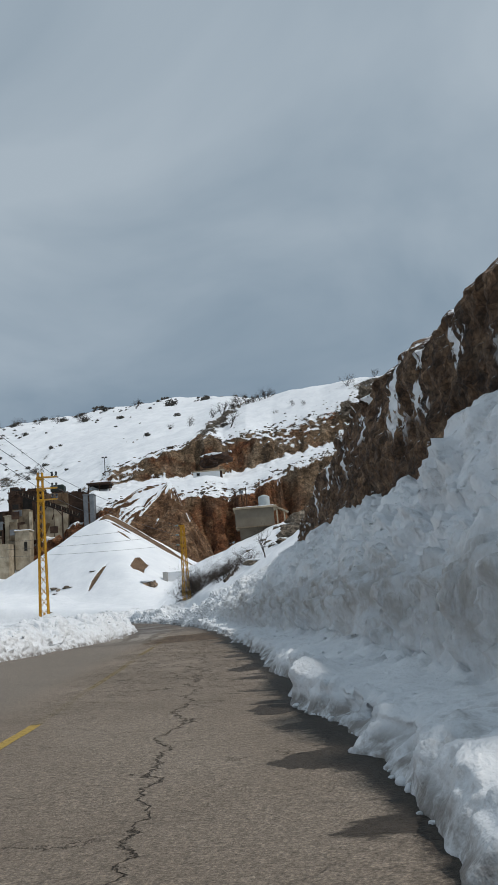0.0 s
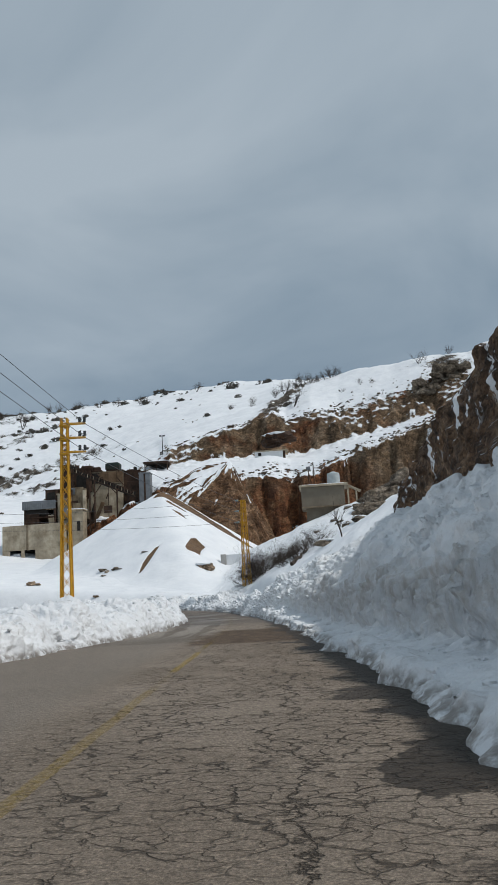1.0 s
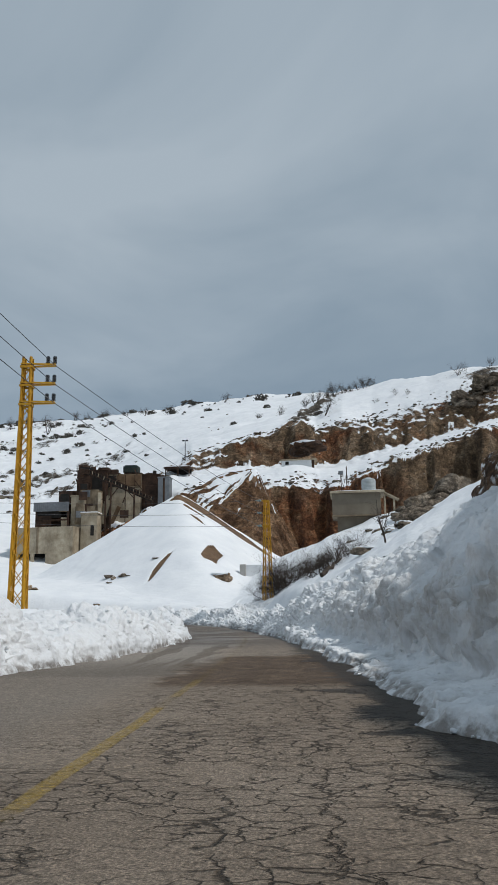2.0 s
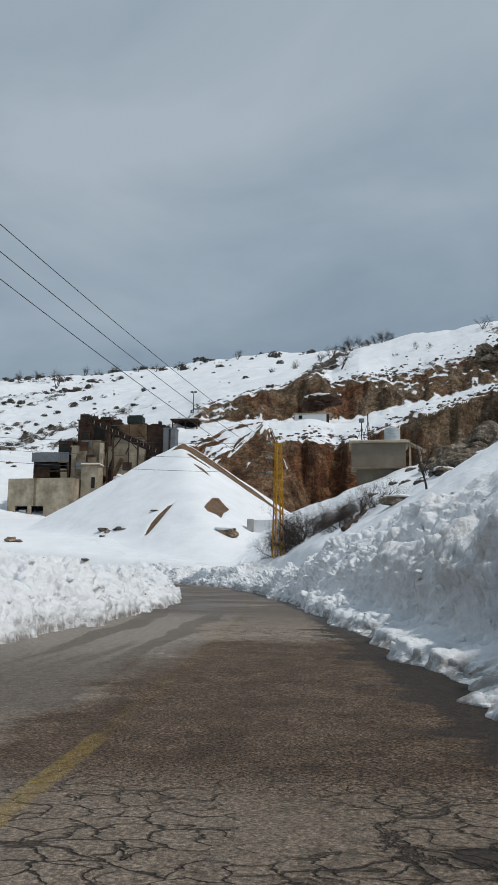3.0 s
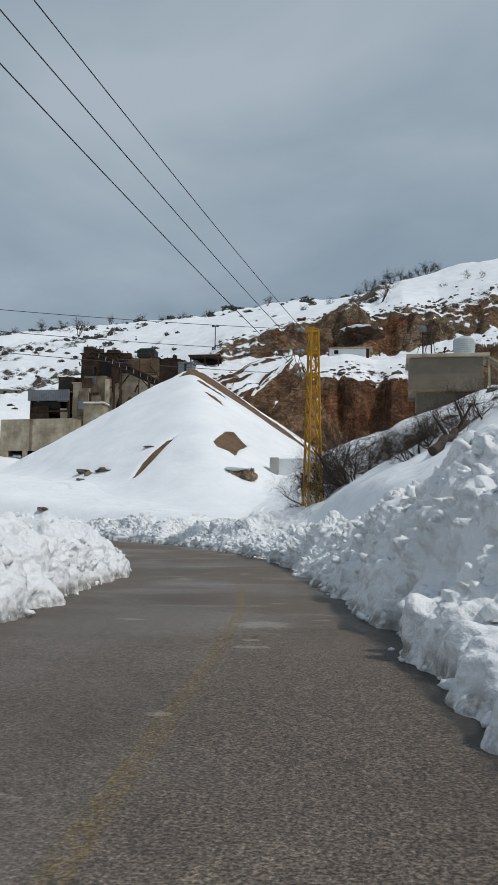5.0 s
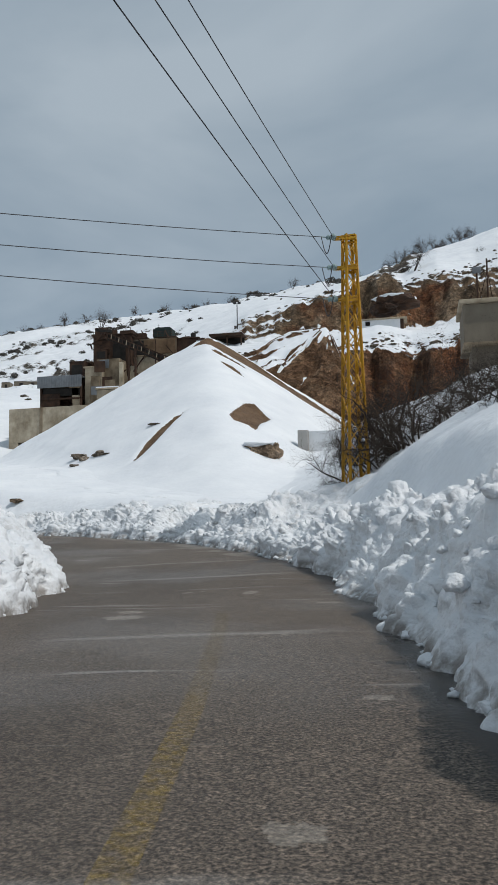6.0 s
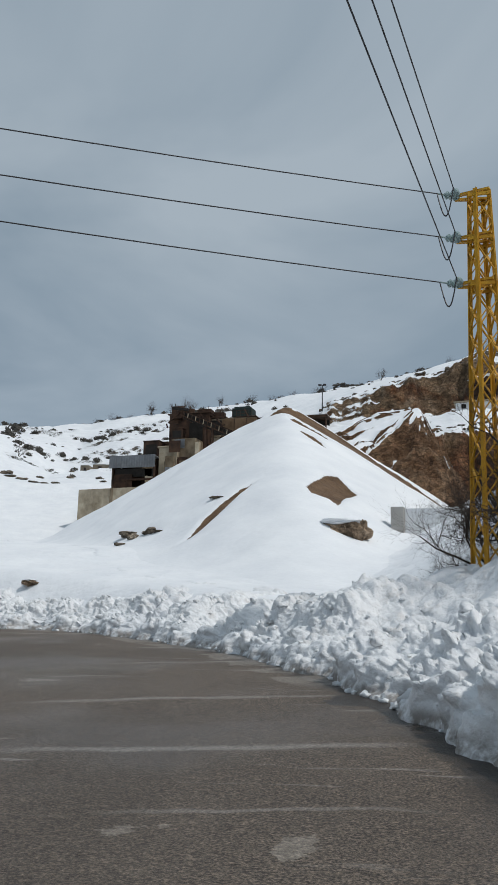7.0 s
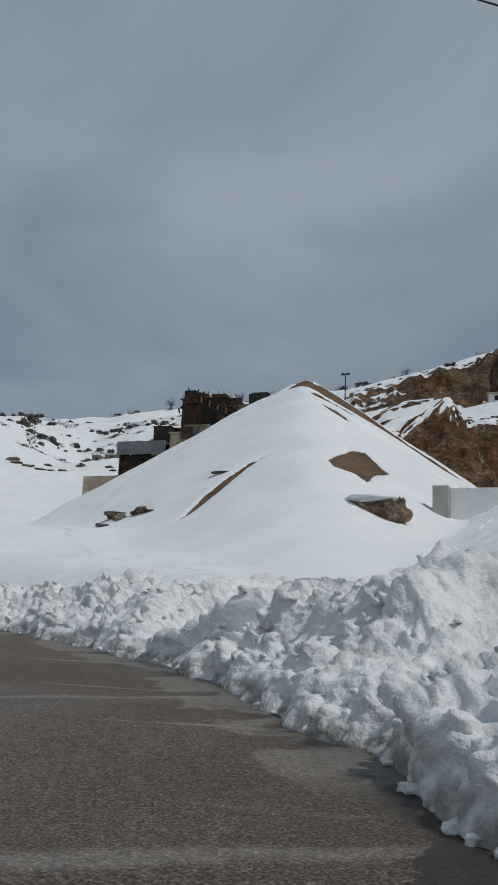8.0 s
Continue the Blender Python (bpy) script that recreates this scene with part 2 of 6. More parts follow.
def mat_gravel_pile(name="snow_over_gravel", lo=(0.085, 0.050, 0.028), hi=(0.22, 0.138, 0.080), big=0.8):
    """Smooth snow over a heap of crushed stone; 'bare' is where the wind has stripped it."""
    m = Mat(name)
    edge = m.math("ADD", m.attr("bare"), m.math("MULTIPLY", m.math("SUBTRACT", m.noise(1.5, 5, 0.6), 0.5), 0.42))
    bare = m.step(edge, 0.0, 0.06)
    g = m.noise(14.0, 5, 0.7)
    grav = m.ramp(m.noise(big, 7, 0.68), [(0.3, lo), (0.7, hi)])
    grav = m.mix(0.5, grav, m.ramp(g, [(0.3, (0.5, 0.5, 0.5)), (0.7, (1.2, 1.2, 1.2))]), "MULTIPLY")
    m.set("Base Color", m.mix(bare, snow_colour(m), grav))
    m.set("Roughness", 0.7)
    m.set("Specular IOR Level", 0.2)
    h = m.math("ADD", m.math("MULTIPLY", m.noise(0.5, 3), 1.5), m.math("MULTIPLY", g, m.math("MULTIPLY", bare, 1.2)))
    m.bump(m.math("SUBTRACT", h, m.math("MULTIPLY", bare, 1.2)), 0.12, 0.7)
    return m.m


def mat_spoil():
    """Rough brown rock waste, with snow left in its runnels."""
    m = Mat("streaked_brown_spoil")
    edge = m.math("ADD", m.attr("bare"), m.math("MULTIPLY", m.math("SUBTRACT", m.noise(0.9, 6, 0.68), 0.5), 1.3))
    bare = m.step(edge, 0.0, 0.10)
    c = rock_colour(m, (0.10, 0.052, 0.028), (0.27, 0.160, 0.092), (0.46, 0.32, 0.21), 0.6)
    m.set("Base Color", m.mix(bare, snow_colour(m), broken(m, c, 0.9)))
    m.set("Roughness", 0.85)
    m.set("Specular IOR Level", 0.2)
    m.bump(m.math("MULTIPLY", m.noise(0.8, 8, 0.74), bare), 2.2, 1.0)
    return m.m


def mat_asphalt():
    """Old cracked asphalt, wet and dark along the melting snow."""
    m = Mat("cracked_asphalt")
    y = m.axis(1)
    edge = m.attr("edge")          # metres from the right-hand snow
    lane = m.attr("lane")          # metres right of the centre line
    stone = m.noise(38.0, 5, 0.8)
    speck = m.noise(13.0, 4, 0.75)
    grain = m.ramp(stone, [(0.30, (0.30, 0.29, 0.28)), (0.50, (0.95, 0.95, 0.95)), (0.70, (1.75, 1.70, 1.62))])
    grain2 = m.ramp(speck, [(0.30, (0.55, 0.53, 0.51)), (0.70, (1.35, 1.33, 1.30))])
    tone = m.noise(0.30, 5, 0.6, vec=m.scaled(0.8, 0.5, 1))
    c = m.ramp(tone, [(0.30, (0.185, 0.153, 0.123)), (0.52, (0.248, 0.210, 0.173)), (0.75, (0.298, 0.258, 0.218))])
    smooth = m.math("SUBTRACT", 1.0, m.step(lane, -1.6, -0.5))
    c = m.mix(m.math("MULTIPLY", smooth, 0.6), c, (0.205, 0.186, 0.165))
    newer = m.step(m.math("ADD", y, m.math("MULTIPLY", m.noise(0.4, 3), 9.0)), 57.0, 66.0)
    old = m.math("SUBTRACT", 1.0, newer)
    # the far lane was relaid darker past here, leaving a ragged seam against the paler old surface
    seam = m.step(m.math("ADD", lane, m.math("MULTIPLY", m.math("SUBTRACT", m.noise(0.45, 6, 0.6), 0.5), 2.2)), -0.55, -0.45)
    past = m.step(m.math("ADD", y, m.math("MULTIPLY", m.noise(0.5, 5), 3.0)), 43.0, 44.0)
    c = m.mix(m.math("MULTIPLY", m.math("MULTIPLY", past, m.math("SUBTRACT", 1.0, seam)), 0.62), c, (0.135, 0.119, 0.104))
    c = m.mix(m.math("MULTIPLY", m.math("MULTIPLY", past, seam), 0.40), c, (0.31, 0.275, 0.24))
    # a coarse brown stretch of stripped surface
    brown = m.math("MULTIPLY", m.step(m.math("ADD", y, m.math("MULTIPLY", speck, 1.2)), 39.6, 41.0), m.math("SUBTRACT", 1.0, m.step(m.math("ADD", y, m.math("MULTIPLY", m.noise(0.7, 4), 4.0)), 51.6, 52.6)))
    brown = m.math("MULTIPLY", brown, m.step(m.math("ADD", lane, m.math("MULTIPLY", m.noise(0.6, 6, 0.7), 2.2)), 0.2, 0.7))
    c = m.mix(m.math("MULTIPLY", brown, 0.9), c, m.ramp(m.noise(1.6, 6, 0.7), [(0.36, (0.058, 0.039, 0.027)), (0.64, (0.150, 0.112, 0.082))]))
    c = m.mix(m.math("MULTIPLY", newer, 0.85), c, m.ramp(tone, [(0.3, (0.080, 0.065, 0.053)), (0.7, (0.136, 0.115, 0.097))]))
    coarse = m.ramp(m.noise(46.0, 4, 0.7), [(0.38, (0.16, 0.145, 0.13)), (0.50, (0.85, 0.83, 0.8)), (0.62, (1.95, 1.83, 1.72))])
    c = m.mix(m.math("ADD", m.math("MULTIPLY_ADD", m.math("MULTIPLY", m.step(y, 22.0, 32.0), m.step(lane, -0.6, 0.6)), 0.28, 0.20), m.math("MULTIPLY", m.math("MAXIMUM", brown, m.math("MULTIPLY", newer, 0.75)), 0.65)), c, coarse, "MULTIPLY")
    # streaks of dried salt drawn across the road, and pale worn patches
    sv = m.vec(m.math("MULTIPLY", lane, 0.09), m.math("SUBTRACT", y, m.math("MULTIPLY", lane, 0.22)))
    dry = m.math("MULTIPLY", m.step(m.noise(1.9, 4, 0.6, vec=sv), 0.62, 0.68), m.step(y, 64.0, 70.0))
    dry = m.math("MULTIPLY", dry, m.step(m.noise(0.5, 3), 0.30, 0.55))
    for x0, y0, k, a, b, w in ((-10.2, 85.3, 0.45, -12.6, -8.0, 0.20), (-11.5, 88.7, 0.55, -14.2, -9.4, 0.22), (-7.9, 76.4, 0.40, -9.8, -6.2, 0.22), (-7.0, 69.9, 0.27, -8.3, -5.6, 0.12), (-7.3, 81.3, 0.13, -8.3, -6.5, 0.12), (-13.7, 93.8, 0.65, -15.8, -11.6, 0.20), (-9.4, 79.6, 0.38, -10.6, -8.2, 0.10), (-9.0, 83.2, 0.4, -10.4, -7.6, 0.08)):
        x = m.axis(0)
        off = m.math("SUBTRACT", y, m.math("MULTIPLY_ADD", m.math("SUBTRACT", x, x0), k, y0))
        off = m.math("ABSOLUTE", m.math("MULTIPLY_ADD", m.math("SUBTRACT", m.noise(0.9, 4), 0.5), 0.45, off))
        salt = m.math("MULTIPLY", m.math("SUBTRACT", 1.0, m.step(off, 0.02, w)), m.math("MULTIPLY", m.step(x, a, a + 0.9), m.math("SUBTRACT", 1.0, m.step(x, b - 0.9, b))))
        dry = m.math("MAXIMUM", dry, m.math("MULTIPLY", salt, m.math("MULTIPLY_ADD", m.noise(1.6, 4, vec=sv), 0.9, 0.25)))
    c = m.mix(m.math("MULTIPLY", dry, 0.50), c, (0.42, 0.405, 0.385))
    lv = m.vec(m.math("ADD", m.math("MULTIPLY", lane, 1.0), m.math("MULTIPLY", m.noise(0.5, 4), 0.5)), m.math("MULTIPLY", y, 0.05))
    stretch = m.math("MULTIPLY", m.step(y, 43.0, 50.0), m.math("SUBTRACT", 1.0, m.step(y, 56.0, 63.0)))
    band = m.math("MULTIPLY", m.step(m.noise(0.8, 3, 0.5, vec=lv), 0.46, 0.50), m.math("MULTIPLY", stretch, m.math("SUBTRACT", 1.0, m.step(lane, -0.8, 0.3))))
    c = m.mix(m.math("MULTIPLY", band, 0.62), c, (0.33, 0.305, 0.275))
    patch = m.math("MULTIPLY", m.step(m.math("ADD", m.noise(0.75, 5, 0.6), m.math("MULTIPLY", speck, 0.06)), 0.70, 0.73), m.step(y, 46.0, 56.0))
    for cx, cy, rx, ry in ((-5.7, 67.5, 0.36, 0.36), (-5.62, 66.0, 0.12, 0.08), (-5.5, 65.4, 0.20, 0.10), (-4.27, 67.3, 0.2, 0.09), (-7.6, 67.6, 0.22, 0.10), (-9.5, 78.1, 0.28, 0.28),
                           (-9.7, 78.9, 0.22, 0.2), (-8.63, 82.4, 0.14, 0.26), (-6.92, 80.7, 0.26, 0.16), (-5.95, 70.6, 0.14, 0.12), (-2.6, 51.45, 0.5, 0.28)):
        ax, ay = m.math("MULTIPLY", m.math("SUBTRACT", m.axis(0), cx), 1 / rx), m.math("MULTIPLY", m.math("SUBTRACT", y, cy), 1 / ry)
        round_ = m.math("ADD", m.math("ADD", m.math("MULTIPLY", ax, ax), m.math("MULTIPLY", ay, ay)), m.math("MULTIPLY", m.math("SUBTRACT", m.noise(8.0, 6, 0.70), 0.5), 5.0))
        patch = m.math("MAXIMUM", patch, m.math("SUBTRACT", 1.0, m.step(round_, 0.80, 1.15)))
    c = m.mix(m.math("MULTIPLY", patch, 0.50), c, (0.36, 0.33, 0.29))
    kerb = m.math("MULTIPLY", m.step(m.math("ADD", edge, m.math("MULTIPLY", m.noise(1.4, 5, 0.6), 0.9)), 1.02, 0.94), m.step(y, 90.3, 91.2))
    kerb = m.math("MULTIPLY", kerb, m.math("SUBTRACT", 1.0, m.step(m.noise(0.7, 4), 0.50, 0.56)))
    # cracks: a few long ones along the wheel track, many short ones across
    d1 = m.voronoi(1.25, "DISTANCE_TO_EDGE", vec=m.warp(11.0, 0.10, vec=m.warp(2.0, 0.60, vec=m.scaled(0.75, 1.05, 1))))
    d2 = m.voronoi(4.6, "DISTANCE_TO_EDGE", vec=m.warp(16.0, 0.06, vec=m.warp(5.0, 0.20, vec=m.scaled(0.75, 1.05, 1))))
    m1 = m.math("MULTIPLY", m.math("SUBTRACT", 1.0, m.step(d1, 0.005, 0.026)), m.step(m.noise(1.1, 5, 0.65), 0.45, 0.57))
    m2 = m.math("MULTIPLY", m.math("SUBTRACT", 1.0, m.step(d2, 0.006, 0.044)), m.step(m.noise(0.8, 5, 0.65), 0.38, 0.52))
    m2 = m.math("MULTIPLY", m2, m.math("MULTIPLY", m.step(y, 11.0, 24.0), m.math("SUBTRACT", 1.0, m.step(y, 50.0, 56.0))))
    m1 = m.math("MULTIPLY", m1, m.math("MULTIPLY_ADD", m.step(y, 10.0, 22.0), 0.75, 0.25))
    wander = m.math("MULTIPLY", m.math("SUBTRACT", m.noise(0.7, 7, 0.66), 0.5), 1.7)
    long_crack = m.math("ABSOLUTE", m.math("SUBTRACT", m.math("ADD", lane, wander), 2.1))
    m3 = m.math("SUBTRACT", 1.0, m.step(m.math("ADD", long_crack, m.math("MULTIPLY", speck, 0.03)), 0.012, 0.045))
    across = m.math("ABSOLUTE", m.math("SUBTRACT", m.math("FRACT", m.math("ADD", m.math("MULTIPLY", y, 0.42), m.math("MULTIPLY", m.noise(1.3, 6, 0.66), 1.0))), 0.5))
    m4 = m.math("MULTIPLY", m.math("SUBTRACT", 1.0, m.step(across, 0.002, 0.009)), m.step(m.noise(0.9, 5), 0.52, 0.60))
    crack = m.math("MAXIMUM", m.math("MAXIMUM", m1, m2), m.math("MAXIMUM", m3, m4))
    crack = m.math("MULTIPLY", m.math("MULTIPLY", crack, old), m.step(m.math("ADD", lane, m.math("MULTIPLY", m.noise(0.3, 3), 1.5)), -0.6, 1.0))
    crack = m.math("MULTIPLY", crack, m.step(speck, 0.25, 0.45))
    crack = m.math("MULTIPLY", crack, m.math("SUBTRACT", 1.0, m.math("MULTIPLY", brown, 0.7)))
    c = m.mix(m.math("MULTIPLY", crack, 0.80), c, (0.030, 0.025, 0.021))
    # wet margin
    ragged = m.math("ADD", edge, m.math("MULTIPLY", m.math("SUBTRACT", m.noise(0.55, 8, 0.66, vec=m.vec(m.math("MULTIPLY", lane, 0.55), m.math("MULTIPLY", y, 1.25))), 0.5), 5.2))
    wet = m.math("MULTIPLY", m.math("SUBTRACT", 1.0, m.step(ragged, 0.02, 0.22)), m.math("SUBTRACT", 1.0, m.step(m.math("ADD", edge, m.math("MULTIPLY", m.step(y, 48.0, 60.0), 1.5)), 1.3, 1.9)))
    wet = m.math("MAXIMUM", wet, m.math("SUBTRACT", 1.0, m.step(m.math("ADD", edge, m.math("MULTIPLY", speck, 0.25)), 0.12, 0.26)))
    px, py = m.math("MULTIPLY", m.math("ADD", m.axis(0), 1.45), 1.5), m.math("MULTIPLY", m.math("SUBTRACT", y, 47.5), 2.0)
    pool = m.math("ADD", m.math("ADD", m.math("MULTIPLY", px, px), m.math("MULTIPLY", py, py)), m.math("MULTIPLY", m.noise(1.8, 5), 1.2))
    wet = m.math("MAXIMUM", wet, m.math("SUBTRACT", 1.0, m.step(pool, 1.45, 1.65)))
    for cx, cy, rx, ry in ((1.65, 12.9, 0.42, 0.5), (2.1, 9.2, 0.6, 0.45), (1.0, 20.4, 0.4, 0.9), (-9.4, 89.2, 0.55, 0.6)):
        ax, ay = m.math("MULTIPLY", m.math("SUBTRACT", m.axis(0), cx), 1 / rx), m.math("MULTIPLY", m.math("SUBTRACT", y, cy), 1 / ry)
        round_ = m.math("ADD", m.math("ADD", m.math("MULTIPLY", ax, ax), m.math("MULTIPLY", ay, ay)), m.math("MULTIPLY", m.math("SUBTRACT", m.noise(2.4, 5), 0.5), 2.6))
        wet = m.math("MAXIMUM", wet, m.math("SUBTRACT", 1.0, m.step(round_, 0.92, 1.08)))
    c = m.mix(m.math("MULTIPLY", wet, 0.84), c, (0.028, 0.022, 0.017))
    c = m.mix(m.math("MULTIPLY", kerb, 0.60), c, (0.27, 0.25, 0.225))
    c = m.mix(0.9, c, grain, "MULTIPLY")
    c = m.mix(0.8, c, grain2, "MULTIPLY")
    m.set("Base Color", c)
    damp = m.step(m.noise(0.18, 3), 0.45, 0.65)
    r = m.math("SUBTRACT", 0.85, m.math("MULTIPLY", newer, m.math("MULTIPLY_ADD", damp, 0.25, 0.15)))
    m.set("Roughness", m.math("SUBTRACT", r, m.math("MULTIPLY", wet, 0.22)))
    m.set("Specular IOR Level", m.math("MULTIPLY_ADD", newer, 0.22, 0.18))
    h = m.math("SUBTRACT", m.math("MULTIPLY", stone, 0.6), m.math("MULTIPLY", crack, 1.5))
    m.bump(h, 0.025, 1.0)
    return m.m


def mat_line():
    """Yellow road paint, mostly worn away."""
    m = Mat("worn_yellow_paint")
    wear = m.step(m.math("ADD", m.noise(17.0, 7, 0.75), m.math("MULTIPLY", m.attr("fresh"), 0.34)), 0.44, 0.90)
    m.set("Base Color", m.mix(m.noise(9.0, 4), (0.36, 0.24, 0.05), (0.50, 0.34, 0.07)))
    m.set("Alpha", m.math("MULTIPLY", wear, m.math("ADD", 0.35, m.math("MULTIPLY", m.attr("fresh"), 0.6))))
    m.set("Roughness", 0.75)
    m.bump(m.noise(42.0, 4, 0.75), 0.01, 0.8)
    return m.m


def mat_stone(name, dark, mid, light, scale=1.6):
    """Rough broken stone."""
    m = Mat(name)
    m.set("Base Color", broken(m, rock_colour(m, dark, mid, light, scale), scale * 1.3))
    m.set("Roughness", 0.88)
    m.set("Specular IOR Level", 0.25)
    m.bump(m.noise(2.4 * scale, 9, 0.75), 0.35 / scale, 1.0)
    return m.m


def mat_plain(name, a, b, scale=3.0, rough=0.7, metal=0.0, bump=0.01, stain=0.35, local=False):
    """A weathered surface between two tones, with stains and fine relief."""
    m = Mat(name)
    if local:
        m.local()
    c = m.ramp(m.noise(scale, 5, 0.6), [(0.32, a), (0.68, b)])
    s = m.noise(scale * 0.35, 6, 0.65, vec=m.scaled(1, 1, 0.35))
    c = m.mix(stain, c, m.ramp(s, [(0.33, (0.35, 0.33, 0.31)), (0.60, (1, 1, 1))]), "MULTIPLY")
    m.set("Base Color", c)
    m.set("Roughness", rough)
    m.set("Metallic", metal)
    m.set("Specular IOR Level", 0.3)
    m.bump(m.noise(scale * 8, 4, 0.6), bump, 0.8)
    return m.m


SNOW, BANK, GROUND, CLIFF = mat_snow(), mat_bank_snow(), mat_ground(), mat_cliff()
SPOIL = mat_spoil()
PILE, ASPHALT, LINE = mat_gravel_pile(), mat_asphalt(), mat_line()
YELLOW = mat_plain("chipped_yellow_paint", (0.45, 0.225, 0.012), (0.58, 0.315, 0.022), 4.0, 0.55, 0.0, 0.003, 0.3)
CONCRETE = mat_plain("weathered_concrete", (0.29, 0.235, 0.16), (0.52, 0.45, 0.34), 0.7, 0.9, 0, 0.03, 0.75)
DARKCON = mat_plain("stained_concrete", (0.13, 0.095, 0.06), (0.30, 0.24, 0.165), 0.7, 0.9, 0, 0.03, 0.75)
GREYCON = mat_plain("grey_render", (0.140, 0.117, 0.088), (0.200, 0.172, 0.132), 0.6, 0.9, 0, 0.01, 0.25)
BROWNCON = mat_plain("rust_stained_concrete", (0.11, 0.066, 0.036), (0.25, 0.165, 0.098), 0.5, 0.9, 0, 0.02, 0.6)
RUST = mat_plain("rusty_steel", (0.032, 0.021, 0.016), (0.098, 0.055, 0.035), 0.9, 0.8, 0.3, 0.02, 0.4)
BLUEGREY = mat_plain("faded_sheet_metal", (0.15, 0.16, 0.17), (0.24, 0.255, 0.27), 0.8, 0.55, 0.4, 0.01, 0.25)
WHITEWALL = mat_plain("whitewashed_wall", (0.66, 0.68, 0.70), (0.78, 0.79, 0.80), 0.8, 0.85, 0, 0.01, 0.15)
CABLE = mat_plain("dark_cable", (0.035, 0.035, 0.038), (0.07, 0.07, 0.075), 5.0, 0.5, 0.5, 0.001, 0.1)
CERAMIC = mat_plain("dark_ceramic", (0.02, 0.022, 0.026), (0.05, 0.055, 0.06), 8.0, 0.25, 0, 0.001, 0.1)
GLASSINS = mat_plain("pale_green_glass", (0.20, 0.28, 0.28), (0.32, 0.40, 0.40), 8.0, 0.15, 0, 0.001, 0.1)
TWIG = mat_plain("grey_brown_twigs", (0.028, 0.021, 0.017), (0.072, 0.054, 0.042), 3.0, 0.9, 0, 0.004, 0.2)
BUSH = mat_plain("dry_dark_scrub", (0.050, 0.047, 0.040), (0.115, 0.105, 0.090), 0.5, 0.9, 0, 0.01, 0.3)
GREENTANK = mat_plain("dark_green_steel", (0.012, 0.022, 0.020), (0.026, 0.044, 0.038), 1.0, 0.6, 0, 0.005, 0.2)
DARK = mat_plain("dark_interior", (0.012, 0.011, 0.010), (0.03, 0.027, 0.024), 1.0, 0.9, 0, 0.005, 0.2)
TANK = mat_plain("pale_plastic_tank", (0.33, 0.37, 0.38), (0.45, 0.49, 0.50), 1.0, 0.45, 0, 0.004, 0.2)
HILLROCK = mat_stone("dark_hill_rock", (0.07, 0.058, 0.046), (0.17, 0.145, 0.115), (0.30, 0.265, 0.22), 1.0)
GREYSTONE = mat_stone("grey_brown_limestone", (0.10, 0.082, 0.064), (0.24, 0.205, 0.165), (0.40, 0.36, 0.31), 1.2)
PILLAR = mat_plain("pale_grey_concrete", (0.30, 0.29, 0.27), (0.40, 0.39, 0.37), 0.8, 0.9, 0, 0.01, 0.2)
STONE = mat_stone("tan_field_stone", (0.20, 0.145, 0.10), (0.38, 0.29, 0.21), (0.52, 0.43, 0.34), 1.4)


# ---- numeric noise ----
def _hash(ix, iy, iz, seed):
    h = (ix * 374761393 + iy * 668265263 + iz * 2147483647 + seed * 1274126177) & 0xFFFFFFFF
    h = ((h ^ (h >> 13)) * 1274126177) & 0xFFFFFFFF
    h = ((h ^ (h >> 16)) * 2246822519) & 0xFFFFFFFF
    return ((h ^ (h >> 15)) & 0xFFFFFF) / float(0xFFFFFF)


def vnoise(x, y, z, seed=0):
    """Smooth value noise, -1 to 1, for arrays."""
    fx, fy, fz = np.floor(x), np.floor(y), np.floor(z)
    ix, iy, iz = fx.astype(np.int64), fy.astype(np.int64), fz.astype(np.int64)
    u, v, w = x - fx, y - fy, z - fz
    u, v, w = (a * a * a * (a * (a * 6 - 15) + 10) for a in (u, v, w))
    out = 0
    for dx in (0, 1):
        for dy in (0, 1):
            for dz in (0, 1):
                k = (u if dx else 1 - u) * (v if dy else 1 - v) * (w if dz else 1 - w)
                out = out + k * _hash(ix + dx, iy + dy, iz + dz, seed)
    return out * 2 - 1


def fbm(x, y, z, octaves=4, seed=0, gain=0.5):
    total, amp = 0, 1.0
    for o in range(octaves):
        total = total + amp * vnoise(x * 2 ** o, y * 2 ** o, z * 2 ** o, seed + o)
        amp *= gain
    return total


def worley(x, y, z, seed=0):
    """Distance to the nearest of one jittered point per unit cell."""
    ix, iy, iz = (np.floor(a).astype(np.int64) for a in (x, y, z))
    best = np.full(x.shape, 9.0)
    for dx in (-1, 0, 1):
        for dy in (-1, 0, 1):
            for dz in (-1, 0, 1):
                cx, cy, cz = ix + dx, iy + dy, iz + dz
                px = cx + _hash(cx, cy, cz, seed)
                py = cy + _hash(cx, cy, cz, seed + 11)
                pz = cz + _hash(cx, cy, cz, seed + 23)
                best = np.minimum(best, (px - x) ** 2 + (py - y) ** 2 + (pz - z) ** 2)
    return np.sqrt(best)


def sstep(v, a, b):
    t = np.clip((v - a) / (b - a), 0, 1)
    return t * t * (3 - 2 * t)


